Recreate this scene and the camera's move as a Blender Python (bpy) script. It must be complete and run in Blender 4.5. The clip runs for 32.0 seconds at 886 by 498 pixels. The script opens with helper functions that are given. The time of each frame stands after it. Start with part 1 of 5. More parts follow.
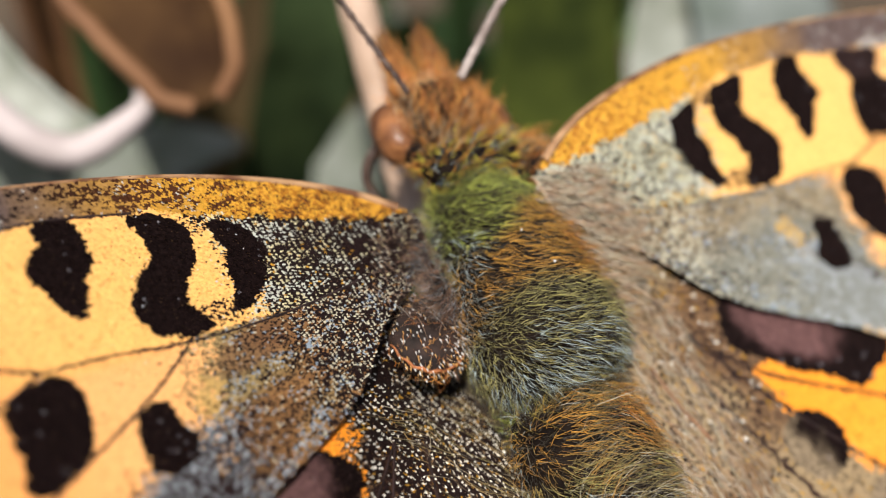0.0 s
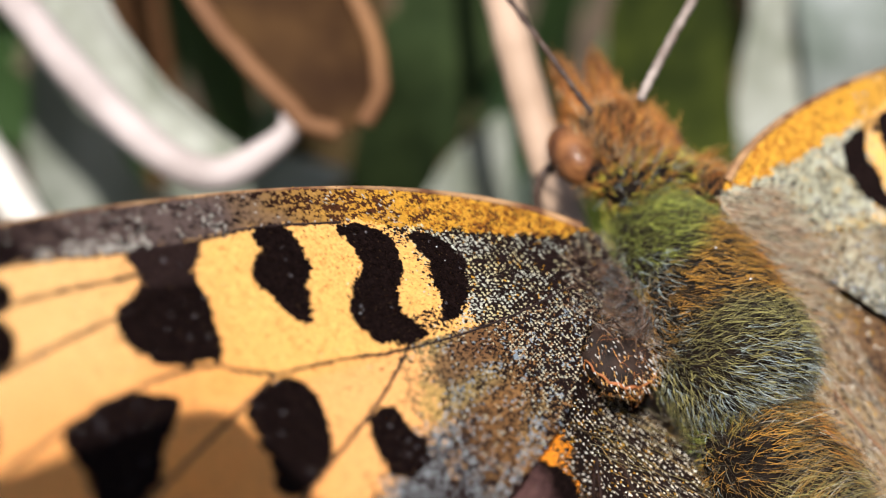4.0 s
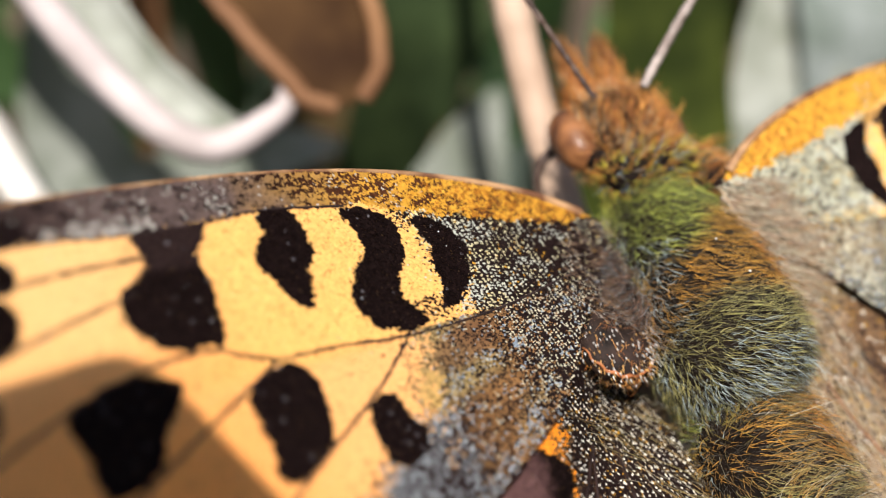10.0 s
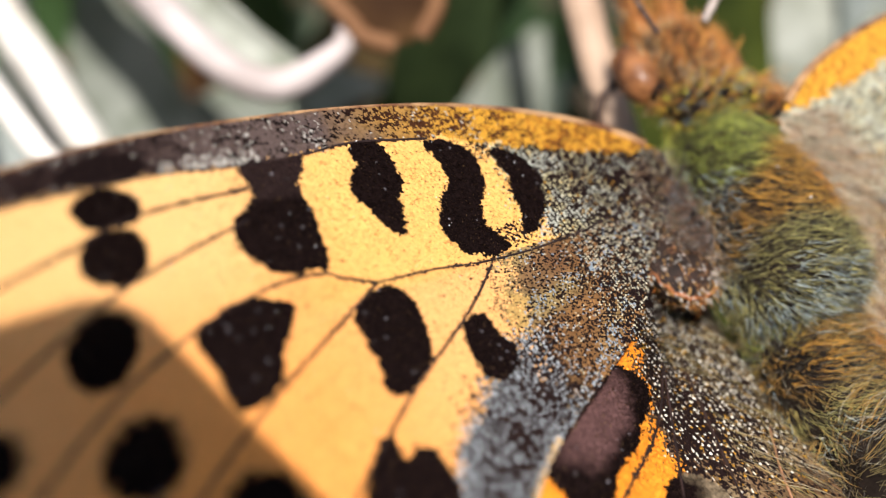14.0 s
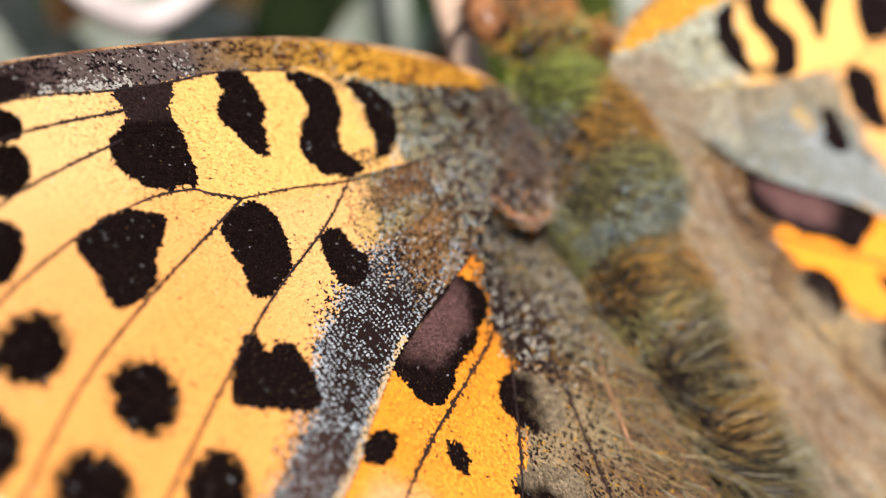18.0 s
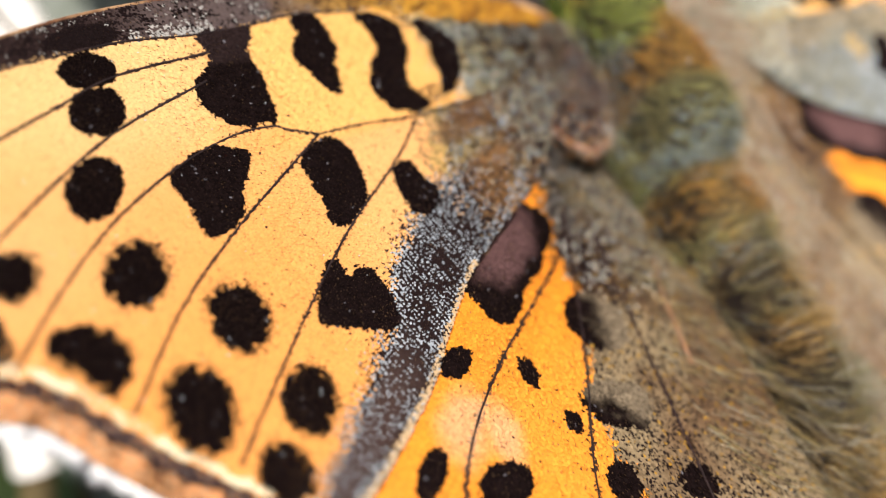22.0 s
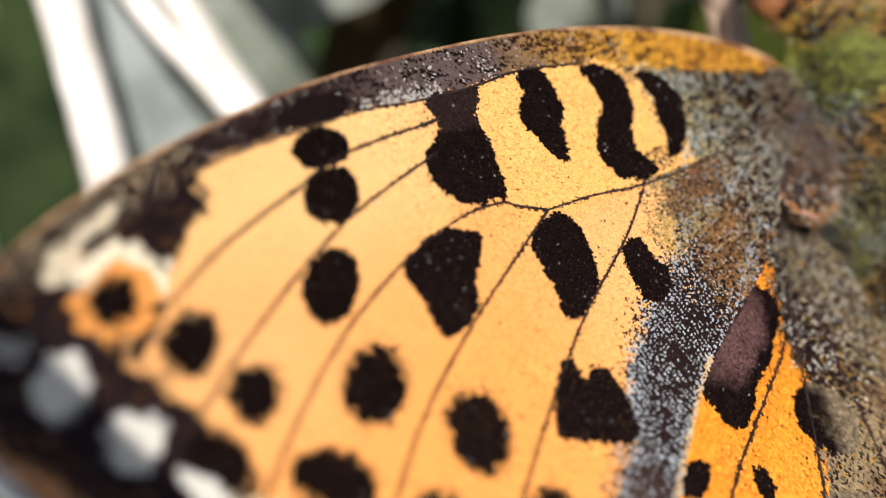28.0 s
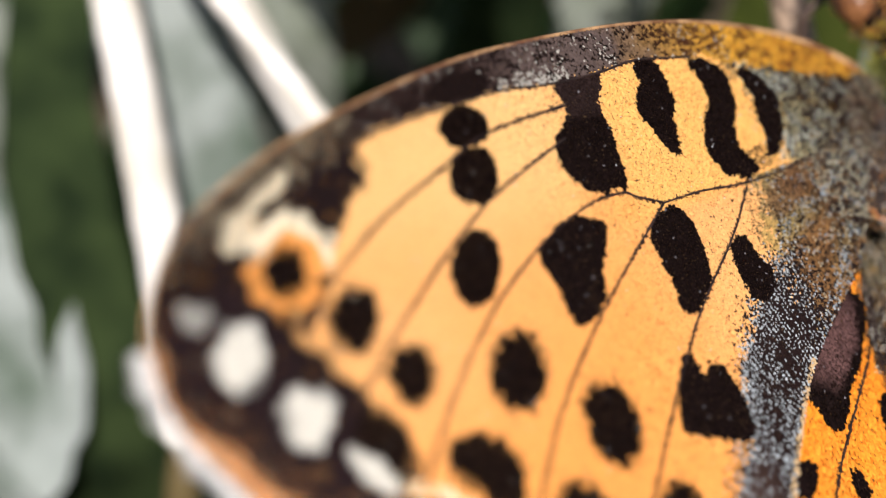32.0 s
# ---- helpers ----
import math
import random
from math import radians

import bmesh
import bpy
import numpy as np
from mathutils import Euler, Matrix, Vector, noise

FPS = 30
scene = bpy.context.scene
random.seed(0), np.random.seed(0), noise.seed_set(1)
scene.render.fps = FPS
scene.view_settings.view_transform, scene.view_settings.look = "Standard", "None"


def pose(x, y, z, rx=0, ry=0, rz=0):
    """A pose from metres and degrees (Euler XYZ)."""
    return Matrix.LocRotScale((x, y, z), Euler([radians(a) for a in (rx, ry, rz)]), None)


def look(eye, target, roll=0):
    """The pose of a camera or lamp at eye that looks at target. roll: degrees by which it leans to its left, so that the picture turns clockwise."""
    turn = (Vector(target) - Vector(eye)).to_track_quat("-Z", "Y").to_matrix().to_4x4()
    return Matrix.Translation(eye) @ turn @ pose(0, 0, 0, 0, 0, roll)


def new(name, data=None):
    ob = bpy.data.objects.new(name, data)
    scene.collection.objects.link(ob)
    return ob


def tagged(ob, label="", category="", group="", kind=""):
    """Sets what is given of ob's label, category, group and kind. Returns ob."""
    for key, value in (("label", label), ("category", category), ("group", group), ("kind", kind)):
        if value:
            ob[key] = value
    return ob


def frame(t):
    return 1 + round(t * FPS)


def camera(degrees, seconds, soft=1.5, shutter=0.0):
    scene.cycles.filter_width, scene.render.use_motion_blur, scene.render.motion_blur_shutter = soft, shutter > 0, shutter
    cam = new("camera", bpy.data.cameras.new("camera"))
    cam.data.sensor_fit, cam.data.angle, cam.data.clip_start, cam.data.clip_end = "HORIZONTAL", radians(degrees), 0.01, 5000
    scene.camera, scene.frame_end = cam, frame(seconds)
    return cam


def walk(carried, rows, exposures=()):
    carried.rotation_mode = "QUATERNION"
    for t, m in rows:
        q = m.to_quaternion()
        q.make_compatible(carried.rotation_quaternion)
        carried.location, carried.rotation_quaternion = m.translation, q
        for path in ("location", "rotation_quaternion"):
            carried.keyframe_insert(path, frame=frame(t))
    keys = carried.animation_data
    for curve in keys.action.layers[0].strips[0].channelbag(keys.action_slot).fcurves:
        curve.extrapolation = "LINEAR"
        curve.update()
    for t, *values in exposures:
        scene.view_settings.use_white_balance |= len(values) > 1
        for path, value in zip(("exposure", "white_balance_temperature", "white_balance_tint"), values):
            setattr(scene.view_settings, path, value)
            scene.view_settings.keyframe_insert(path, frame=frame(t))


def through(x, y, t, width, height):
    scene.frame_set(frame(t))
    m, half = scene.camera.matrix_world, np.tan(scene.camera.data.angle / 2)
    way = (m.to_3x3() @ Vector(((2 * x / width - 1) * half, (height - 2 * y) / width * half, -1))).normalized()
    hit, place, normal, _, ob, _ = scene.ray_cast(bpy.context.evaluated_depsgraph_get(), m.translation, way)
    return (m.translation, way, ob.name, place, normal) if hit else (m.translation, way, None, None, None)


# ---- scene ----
# All places below are in millimetres of the butterfly's own space: x to the right wing, y towards the head's side, z up to the viewer.
MM = 0.001
BASIS = pose(0, 0, 0.10, 48, 0, 0)

cam = camera(40.8, 32.0, soft=1.1)
cam.data.dof.use_dof = True
cam.data.dof.focus_distance = 0.0270
cam.data.dof.aperture_fstop = 45.0
PATH = [
    (0, -0.000, -0.000, 25.000, 0.001, 0.010, -0.001),
    (0.5, -1.122, 0.235, 24.816, 0.399, -0.454, 0.153),
    (1, -1.342, 0.221, 25.102, 1.654, 0.152, 0.144),
    (1.5, -2.604, -0.407, 24.888, 2.341, -1.003, 0.022),
    (2, -2.761, 0.089, 25.006, 2.359, 0.202, 0.214),
    (2.5, -3.333, -0.033, 24.980, 2.442, 0.157, 0.601),
    (3, -3.838, 0.059, 25.039, 2.662, -0.001, 0.741),
    (3.5, -4.046, -0.487, 25.132, 2.647, 0.808, 0.856),
    (5.5, -5.106, -1.463, 25.024, 2.805, -0.791, 1.327),
    (6, -4.855, -1.325, 25.279, 3.613, -0.689, 1.589),
    (6.5, -5.413, -1.696, 24.749, 3.667, -2.110, 1.944),
    (7, -5.076, -1.029, 24.968, 4.446, -1.352, 1.531),
    (7.5, -5.563, -1.308, 25.076, 5.418, -1.825, 1.446),
    (8, -5.780, -1.662, 24.790, 3.433, -1.961, 1.814),
    (8.5, -5.065, -1.200, 24.825, 2.550, -1.578, 2.167),
    (9, -4.674, -1.192, 25.017, 1.449, -1.437, 2.098),
    (9.5, -4.705, -1.086, 24.902, 0.254, -1.024, 2.222),
    (10, -4.768, -0.490, 25.104, 0.883, -0.309, 2.276),
    (10.5, -4.208, -0.607, 25.053, 0.018, 2.336, 1.929),
    (11, -4.880, -0.715, 24.944, -0.789, 1.875, 2.157),
    (11.5, -4.944, -0.995, 25.073, -0.185, 1.502, 1.588),
    (12, -5.739, -1.311, 24.957, -1.315, 0.087, 1.796),
    (12.5, -5.515, -0.494, 25.489, -0.922, 0.971, 1.638),
    (13, -5.860, -0.721, 25.836, -1.190, 0.732, 1.655),
    (13.5, -6.404, -0.928, 26.140, -1.604, 0.323, 1.797),
    (15.5, -5.233, -0.084, 27.895, -2.981, -0.095, 1.232),
    (16, -4.681, -0.489, 27.880, -4.005, -0.597, 1.306),
    (16.5, -5.683, -1.429, 27.769, -6.110, -3.212, 2.315),
    (17, -4.994, -0.965, 28.228, -5.240, -3.536, 1.779),
    (17.5, -5.135, -1.104, 29.087, -4.416, -4.422, 1.835),
    (18, -6.051, -1.274, 29.563, -4.641, -5.938, 2.405),
    (18.5, -5.905, -1.144, 29.890, -3.870, -6.272, 2.106),
    (19, -5.740, -1.262, 30.168, -4.157, -5.858, 1.599),
    (19.5, -5.847, -1.629, 30.479, -4.942, -5.787, 1.611),
    (20, -5.529, -1.298, 30.676, -5.730, -6.023, 1.063),
    (20.5, -6.269, -1.424, 30.988, -5.915, -6.145, 1.133),
    (21, -6.048, -1.280, 31.135, -6.360, -4.315, 1.035),
    (21.5, -6.204, -1.076, 31.181, -6.204, -4.381, 1.129),
    (22, -6.617, -1.550, 31.121, -7.159, -3.663, 0.897),
    (22.5, -6.742, -1.114, 31.229, -8.003, -1.845, 0.627),
    (23, -7.563, -1.284, 31.366, -8.422, -0.512, 0.654),
    (23.5, -8.038, -1.034, 31.160, -10.818, 1.072, 0.971),
    (24, -8.551, -0.374, 31.027, -11.296, 1.378, 1.056),
    (24.5, -8.889, -0.251, 30.814, -10.797, 1.790, 1.202),
    (26.5, -9.393, 0.116, 28.796, -12.642, 0.688, 2.239),
    (27, -9.203, 0.251, 28.467, -11.778, 0.453, 2.222),
    (27.5, -10.115, 0.628, 27.970, -12.411, -0.320, 3.165),
    (28, -10.276, 1.599, 28.392, -10.835, 0.164, 3.521),
    (28.5, -11.818, 1.367, 28.351, -9.874, -0.373, 4.297),
    (29, -12.938, 1.366, 28.304, -9.698, 0.833, 5.040),
    (29.5, -13.938, 1.014, 28.212, -10.699, 1.713, 5.593),
    (30, -15.415, 0.039, 27.761, -11.669, 0.736, 7.212),
    (30.5, -15.439, 0.868, 27.749, -11.743, 0.156, 7.109),
    (31, -14.144, 1.233, 27.703, -11.938, -0.371, 6.613),
    (31.5, -14.300, 1.472, 27.953, -11.835, -2.019, 7.366),
    (32, -14.393, 1.307, 28.013, -12.114, -2.543, 7.711),
]
walk(cam, [(t, BASIS @ pose(x * MM, y * MM, z * MM, rx, ry, rz)) for t, x, y, z, rx, ry, rz in PATH],
     exposures=[(0, 0.14), (2, 0.19), (6, 0.28), (13, 0.40), (18, 0.41), (23, 0.28), (28, 0.22), (32, 0.15)])

# ---- light ----
SUN_WAY = Vector((-0.06, 0.45, 0.89)).normalized()   # towards the sun, in the butterfly's space
sun_way = (BASIS.to_3x3() @ SUN_WAY).normalized()
sun = new("sun", bpy.data.lights.new("sun", "SUN"))
sun.data.energy, sun.data.angle, sun.data.color = 5.65, radians(0.6), (1.0, 0.93, 0.89)
sun.matrix_world = look(sun_way * 2, (0, 0, 0))
world = bpy.data.worlds.new("sky")
scene.world = world
world.use_nodes = True
wn = world.node_tree.nodes
sky = wn.new("ShaderNodeTexSky")
sky.sky_type, sky.sun_disc = "NISHITA", False
sky.sun_elevation = math.asin(sun_way.z)
sky.sun_rotation = math.atan2(sun_way.x, sun_way.y)
sky.air_density, sky.dust_density, sky.ozone_density = 1.0, 3.0, 0.8
wn["Background"].inputs["Strength"].default_value = 0.09
world.node_tree.links.new(sky.outputs[0], wn["Background"].inputs[0])

# ---- numbers and noise ----
rng = np.random.default_rng(7)


def lattice(p, size, seed=0):
    """Smooth value noise in the plane, 0 to 1, with cells of the given size."""
    q = np.asarray(p, float) / size + 1000.0 + seed * 17.3
    i = np.floor(q).astype(np.int64)
    w = q - i
    w = w * w * (3 - 2 * w)

    def cell(a, b):
        h = (a * 374761393 + b * 668265263 + seed * 974711) & 0x7FFFFFFF
        h = ((h ^ (h >> 13)) * 1274126177) & 0x7FFFFFFF
        return ((h ^ (h >> 16)) & 0xFFFF) / 65535.0
    x, y = i[..., 0], i[..., 1]
    top = cell(x, y) * (1 - w[..., 0]) + cell(x + 1, y) * w[..., 0]
    low = cell(x, y + 1) * (1 - w[..., 0]) + cell(x + 1, y + 1) * w[..., 0]
    return top * (1 - w[..., 1]) + low * w[..., 1]


def clouds(p, size, seed=0):
    return 0.55 * lattice(p, size, seed) + 0.3 * lattice(p, size / 2.1, seed + 1) + 0.15 * lattice(p, size / 4.3, seed + 2)


def spline(points, steps=8, closed=False):
    """A smooth curve through the points (Catmull-Rom)."""
    p = np.asarray(points, float)
    n = len(p)
    out = []
    for k in range(n if closed else n - 1):
        if closed:
            a, b, c, d = p[(k - 1) % n], p[k], p[(k + 1) % n], p[(k + 2) % n]
        else:
            b, c = p[k], p[k + 1]
            a = p[k - 1] if k else 2 * b - c
            d = p[k + 2] if k + 2 < n else 2 * c - b
        for s in np.arange(steps) / steps:
            out.append(0.5 * (2 * b + (c - a) * s + (2 * a - 5 * b + 4 * c - d) * s * s + (3 * b - a - 3 * c + d) * s ** 3))
    if not closed:
        out.append(p[-1])
    return np.array(out)


def inside(p, poly):
    x, y = p[..., 0], p[..., 1]
    hit = np.zeros(x.shape, bool)
    for (x0, y0), (x1, y1) in zip(poly, np.roll(poly, -1, 0)):
        if y0 != y1:
            hit ^= ((y0 > y) != (y1 > y)) & (x < (x1 - x0) * (y - y0) / (y1 - y0) + x0)
    return hit


def away(p, line):
    """How far the points lie from a line of points, and how far along it (0 to 1)."""
    best, at = np.full(p.shape[:-1], 1e9), np.zeros(p.shape[:-1])
    n = len(line) - 1
    for k in range(n):
        a, d = line[k], line[k + 1] - line[k]
        s = np.clip(((p - a) @ d) / max(d @ d, 1e-12), 0, 1)
        r = np.linalg.norm(p - a - s[..., None] * d, axis=-1)
        near = r < best
        best, at = np.where(near, r, best), np.where(near, (k + s) / n, at)
    return best, at


def lobes(p, rows):
    """Below 1 inside a spot that is melted together from ovals (u, v, half length, half width, turn)."""
    total = np.zeros(p.shape[:-1])
    least = np.full(p.shape[:-1], 1e9)
    for u, v, a, b, turn in rows:
        c, s = math.cos(radians(turn)), math.sin(radians(turn))
        x, y = p[..., 0] - u, p[..., 1] - v
        d = ((x * c + y * s) / a) ** 2 + ((y * c - x * s) / b) ** 2
        total += np.exp(-2.6 * np.minimum(d, 60.0))
        least = np.minimum(least, d)
    return np.sqrt(np.where(least > 8, least, np.maximum(-np.log(np.maximum(total, 1e-60)) / 2.6, 0)))


def outlined(p, ring):
    """Below 1 inside a spot that is given by the corners of its outline."""
    edge = spline(ring, 5, closed=True)
    value = np.full(p.shape[:-1], 9.0)
    near = ((p > edge.min(0) - 0.7) & (p < edge.max(0) + 0.7)).all(-1)
    q = p[near]
    d, _ = away(q, np.concatenate([edge, edge[:1]]))
    value[near] = 1 + np.where(inside(q, edge), -d, d) / 0.5
    return value


def spot_value(p, rows):
    return outlined(p, rows) if len(rows[0]) == 2 else lobes(p, rows)


def dots(p, size, seed):
    """How far each point lies from the middle of its own small cell, with the middles shaken: an even sprinkling."""
    q = np.stack([p[..., 0] / (size * 1.5), p[..., 1] / size + 0.5 * (np.floor(p[..., 0] / (size * 1.5)) % 2)], -1)
    i = np.floor(q)
    shake = np.stack([lattice(i + 0.001, 1.0, seed), lattice(i + 0.001, 1.0, seed + 3)], -1)
    return np.linalg.norm((q - i - 0.5 - 0.5 * (shake - 0.5)), axis=-1)


def step(x, a, b):
    s = np.clip((x - a) / (b - a), 0, 1)
    return s * s * (3 - 2 * s)


# ---- meshes ----
def mesh_of(name, verts, faces, colours=None, smooth=False):
    """A mesh from arrays: places in millimetres, faces all with as many corners, and a pigment for each corner."""
    verts, faces = np.asarray(verts, np.float32), np.asarray(faces, np.int32)
    me = bpy.data.meshes.new(name)
    me.vertices.add(len(verts))
    me.vertices.foreach_set("co", (verts * MM).ravel())
    me.loops.add(faces.size)
    me.loops.foreach_set("vertex_index", faces.ravel())
    me.polygons.add(len(faces))
    me.polygons.foreach_set("loop_start", np.arange(0, faces.size, faces.shape[1], dtype=np.int32))
    me.update(calc_edges=True)
    if smooth:
        me.polygons.foreach_set("use_smooth", np.ones(len(faces), bool))
    if colours is not None:
        full = np.ones((len(verts), 4), np.float32)
        full[:, :3] = colours
        me.color_attributes.new("pigment", "FLOAT_COLOR", "POINT").data.foreach_set("color", full.ravel())
    return me


def part(name, mesh, material, parent, label=""):
    ob = new(name, mesh)
    mesh.materials.append(material)
    ob.parent = parent
    return tagged(ob, label)


def tube(line, radii, sides=8, colour=None):
    """Corners and faces of a tube along a line, with a radius at each of its points."""
    line = np.asarray(line, float)
    radii = np.broadcast_to(np.asarray(radii, float), (len(line),))
    way = np.gradient(line, axis=0)
    way /= np.linalg.norm(way, axis=1)[:, None] + 1e-12
    side = np.cross(way, np.where(abs(way[:, 2:3]) > 0.9, [[1.0, 0, 0]], [[0, 0, 1.0]]))
    side /= np.linalg.norm(side, axis=1)[:, None] + 1e-12
    up = np.cross(side, way)
    ang = np.arange(sides) / sides * 2 * np.pi
    ring = np.cos(ang)[None, :, None] * side[:, None] + np.sin(ang)[None, :, None] * up[:, None]
    v = (line[:, None] + ring * radii[:, None, None]).reshape(-1, 3)
    n = len(line)
    k, j = np.meshgrid(np.arange(n - 1), np.arange(sides), indexing="ij")
    f = np.stack([k * sides + j, k * sides + (j + 1) % sides, (k + 1) * sides + (j + 1) % sides, (k + 1) * sides + j], -1).reshape(-1, 4)
    return v, f


def hairs(roots, ways, lengths, widths, colours, bend, seed=3, joints=4):
    """Many tapered, curved, three-sided hairs in one mesh."""
    r = np.random.default_rng(seed)
    n = len(roots)
    s = np.linspace(0, 1, joints)
    line = roots[:, None] + ways[:, None] * (lengths[:, None] * s)[..., None] + bend[:, None] * (lengths[:, None] * s ** 2)[..., None]
    side = np.cross(ways, r.normal(size=(n, 3)))
    side /= np.linalg.norm(side, axis=1)[:, None] + 1e-9
    up = np.cross(ways, side)
    taper = 1 - 0.88 * s ** 1.5
    v = []
    for a in (0, 2.1, 4.2):
        v.append(line + (side * math.cos(a) + up * math.sin(a))[:, None] * (widths[:, None] * taper)[..., None])
    v = np.stack(v, 2)                                  # hair, joint, corner
    base = (np.arange(n) * joints * 3)[:, None, None]
    k, j = np.arange(joints - 1)[None, :, None], np.arange(3)[None, None, :]
    f = np.stack([base + k * 3 + j, base + k * 3 + (j + 1) % 3, base + (k + 1) * 3 + (j + 1) % 3, base + (k + 1) * 3 + j], -1).reshape(-1, 4)
    c = np.repeat(colours, joints * 3, 0)
    return v.reshape(-1, 3), f, c


# ---- materials ----
def material(name, colour=(0.5, 0.5, 0.5), rough=0.6, pigment=False, grain=0.0, size=300.0, bump=0.0, metal=0.0, sheen=0.0, second=None, through=0.0, stretch=(1, 1, 1), gloss=0.3):
    m = bpy.data.materials.new(name)
    m.use_nodes = True
    t = m.node_tree
    p = t.nodes["Principled BSDF"]
    p.inputs["Roughness"].default_value = rough
    p.inputs["Metallic"].default_value = metal
    p.inputs["Sheen Weight"].default_value = sheen
    p.inputs["Specular IOR Level"].default_value = gloss
    place = t.nodes.new("ShaderNodeTexCoord")
    scale = t.nodes.new("ShaderNodeMapping")
    scale.inputs["Scale"].default_value = stretch
    t.links.new(place.outputs["Object"], scale.inputs[0])
    if pigment:
        a = t.nodes.new("ShaderNodeAttribute")
        a.attribute_name = "pigment"
        source = a.outputs["Color"]
    else:
        fine = t.nodes.new("ShaderNodeTexNoise")
        fine.inputs["Scale"].default_value, fine.inputs["Detail"].default_value = size, 6
        t.links.new(scale.outputs[0], fine.inputs["Vector"])
        ramp = t.nodes.new("ShaderNodeValToRGB")
        other = second or tuple(c * (1 - grain) for c in colour)
        ramp.color_ramp.elements[0].color, ramp.color_ramp.elements[1].color = (*other, 1), (*colour, 1)
        ramp.color_ramp.elements[0].position, ramp.color_ramp.elements[1].position = 0.36, 0.64
        t.links.new(fine.outputs[0], ramp.inputs[0])
        source = ramp.outputs[0]
    t.links.new(source, p.inputs["Base Color"])
    if bump:
        b = t.nodes.new("ShaderNodeTexNoise")
        b.inputs["Scale"].default_value, b.inputs["Detail"].default_value = size * 3, 4
        t.links.new(scale.outputs[0], b.inputs["Vector"])
        n = t.nodes.new("ShaderNodeBump")
        n.inputs["Strength"].default_value, n.inputs["Distance"].default_value = bump, 0.0002
        t.links.new(b.outputs[0], n.inputs["Height"])
        t.links.new(n.outputs[0], p.inputs["Normal"])
    if through:
        thin = t.nodes.new("ShaderNodeBsdfTranslucent")
        t.links.new(source, thin.inputs[0])
        mix = t.nodes.new("ShaderNodeMixShader")
        mix.inputs[0].default_value = through
        t.links.new(p.outputs[0], mix.inputs[1])
        t.links.new(thin.outputs[0], mix.inputs[2])
        t.links.new(mix.outputs[0], t.nodes["Material Output"].inputs[0])
    return m


M_SCALE = material("wing_scales", rough=0.5, pigment=True, sheen=0.0, through=0.14, gloss=0.12)
M_DARK = material("dark_scales", rough=0.6, pigment=True, gloss=0.04)
M_FUR = material("fur", rough=0.5, pigment=True, sheen=0.06, gloss=0.25)
M_VEIN = material("vein", (0.030, 0.016, 0.013), 0.5, grain=0.6, size=2500)
M_SKIN = material("membrane", (0.20, 0.12, 0.06), 0.5, grain=0.5, size=900, through=0.2)
M_BODY = material("body_skin", (0.018, 0.013, 0.010), 0.9, grain=0.6, size=1500, bump=0.4, gloss=0.04)
M_PALP = material("palp_skin", (0.42, 0.17, 0.045), 0.6, second=(0.26, 0.09, 0.02), size=1500, bump=0.4)
# lit copy of the antenna colour, used on the right one
M_HORN_LIT = material("antenna_lit", (0.42, 0.36, 0.32), 0.45, second=(0.16, 0.12, 0.10), size=1500, bump=0.3)
M_PLATE = material("shoulder_plate", (0.040, 0.024, 0.018), 0.7, second=(0.014, 0.010, 0.008), size=1800, bump=0.4, gloss=0.15)
M_EYE = material("eye", (0.26, 0.11, 0.04), 0.35, second=(0.055, 0.02, 0.010), size=1400, bump=0.3, stretch=(0.35, 0.6, 2.2), gloss=0.3)
M_HORN = material("antenna", (0.085, 0.055, 0.04), 0.45, second=(0.035, 0.02, 0.015), size=1500, bump=0.3)
M_EDGE = material("wing_edge", (0.42, 0.25, 0.12), 0.5, second=(0.13, 0.055, 0.025), size=1200, bump=0.3)
M_RUST = material("rusty_rim", (0.42, 0.15, 0.05), 0.5, grain=0.5, size=2000)
M_INNER = material("inner_vein", (0.40, 0.21, 0.11), 0.5, second=(0.20, 0.10, 0.05), size=1800, bump=0.2)
M_STRAW = material("straw", (0.50, 0.36, 0.26), 0.6, second=(0.36, 0.25, 0.17), size=400, bump=0.3, stretch=(1, 1, 0.15))
M_PALE = material("pale_stalk", (0.80, 0.77, 0.72), 0.45, second=(0.62, 0.58, 0.50), size=420, bump=0.3)
M_DRY = material("dry_leaf", (0.085, 0.045, 0.018), 0.8, second=(0.04, 0.02, 0.01), size=420, bump=0.6, through=0.2, gloss=0.06)
M_DRYRIM = material("dry_leaf_rim", (0.22, 0.11, 0.045), 0.7, second=(0.15, 0.07, 0.03), size=200, bump=0.4)
M_MOSS = material("mossy_green_leaf", (0.052, 0.066, 0.012), 0.85, second=(0.018, 0.026, 0.006), size=300, bump=0.4, through=0.15, gloss=0.04)
M_DEEP = material("deep_green_leaf", (0.034, 0.052, 0.019), 0.85, second=(0.012, 0.021, 0.009), size=300, bump=0.4, through=0.15, gloss=0.04)
M_RIM = material("white_rim", (0.50, 0.44, 0.42), 0.7, second=(0.36, 0.31, 0.29), size=400, bump=0.3)
M_CURL = material("curled_leaf", (0.40, 0.42, 0.37), 0.8, second=(0.20, 0.22, 0.17), size=360, bump=0.4, sheen=0.2, through=0.15, gloss=0.1)
# the shade on this stem is put into its darker olive colour
M_OLIVE = material("olive_stem", (0.13, 0.095, 0.035), 0.7, second=(0.07, 0.05, 0.02), size=400, bump=0.3)
M_LEAF = material("grey_green_leaf", (0.25, 0.27, 0.23), 0.8, second=(0.13, 0.15, 0.11), size=360, bump=0.4, sheen=0.1, through=0.15, gloss=0.1)
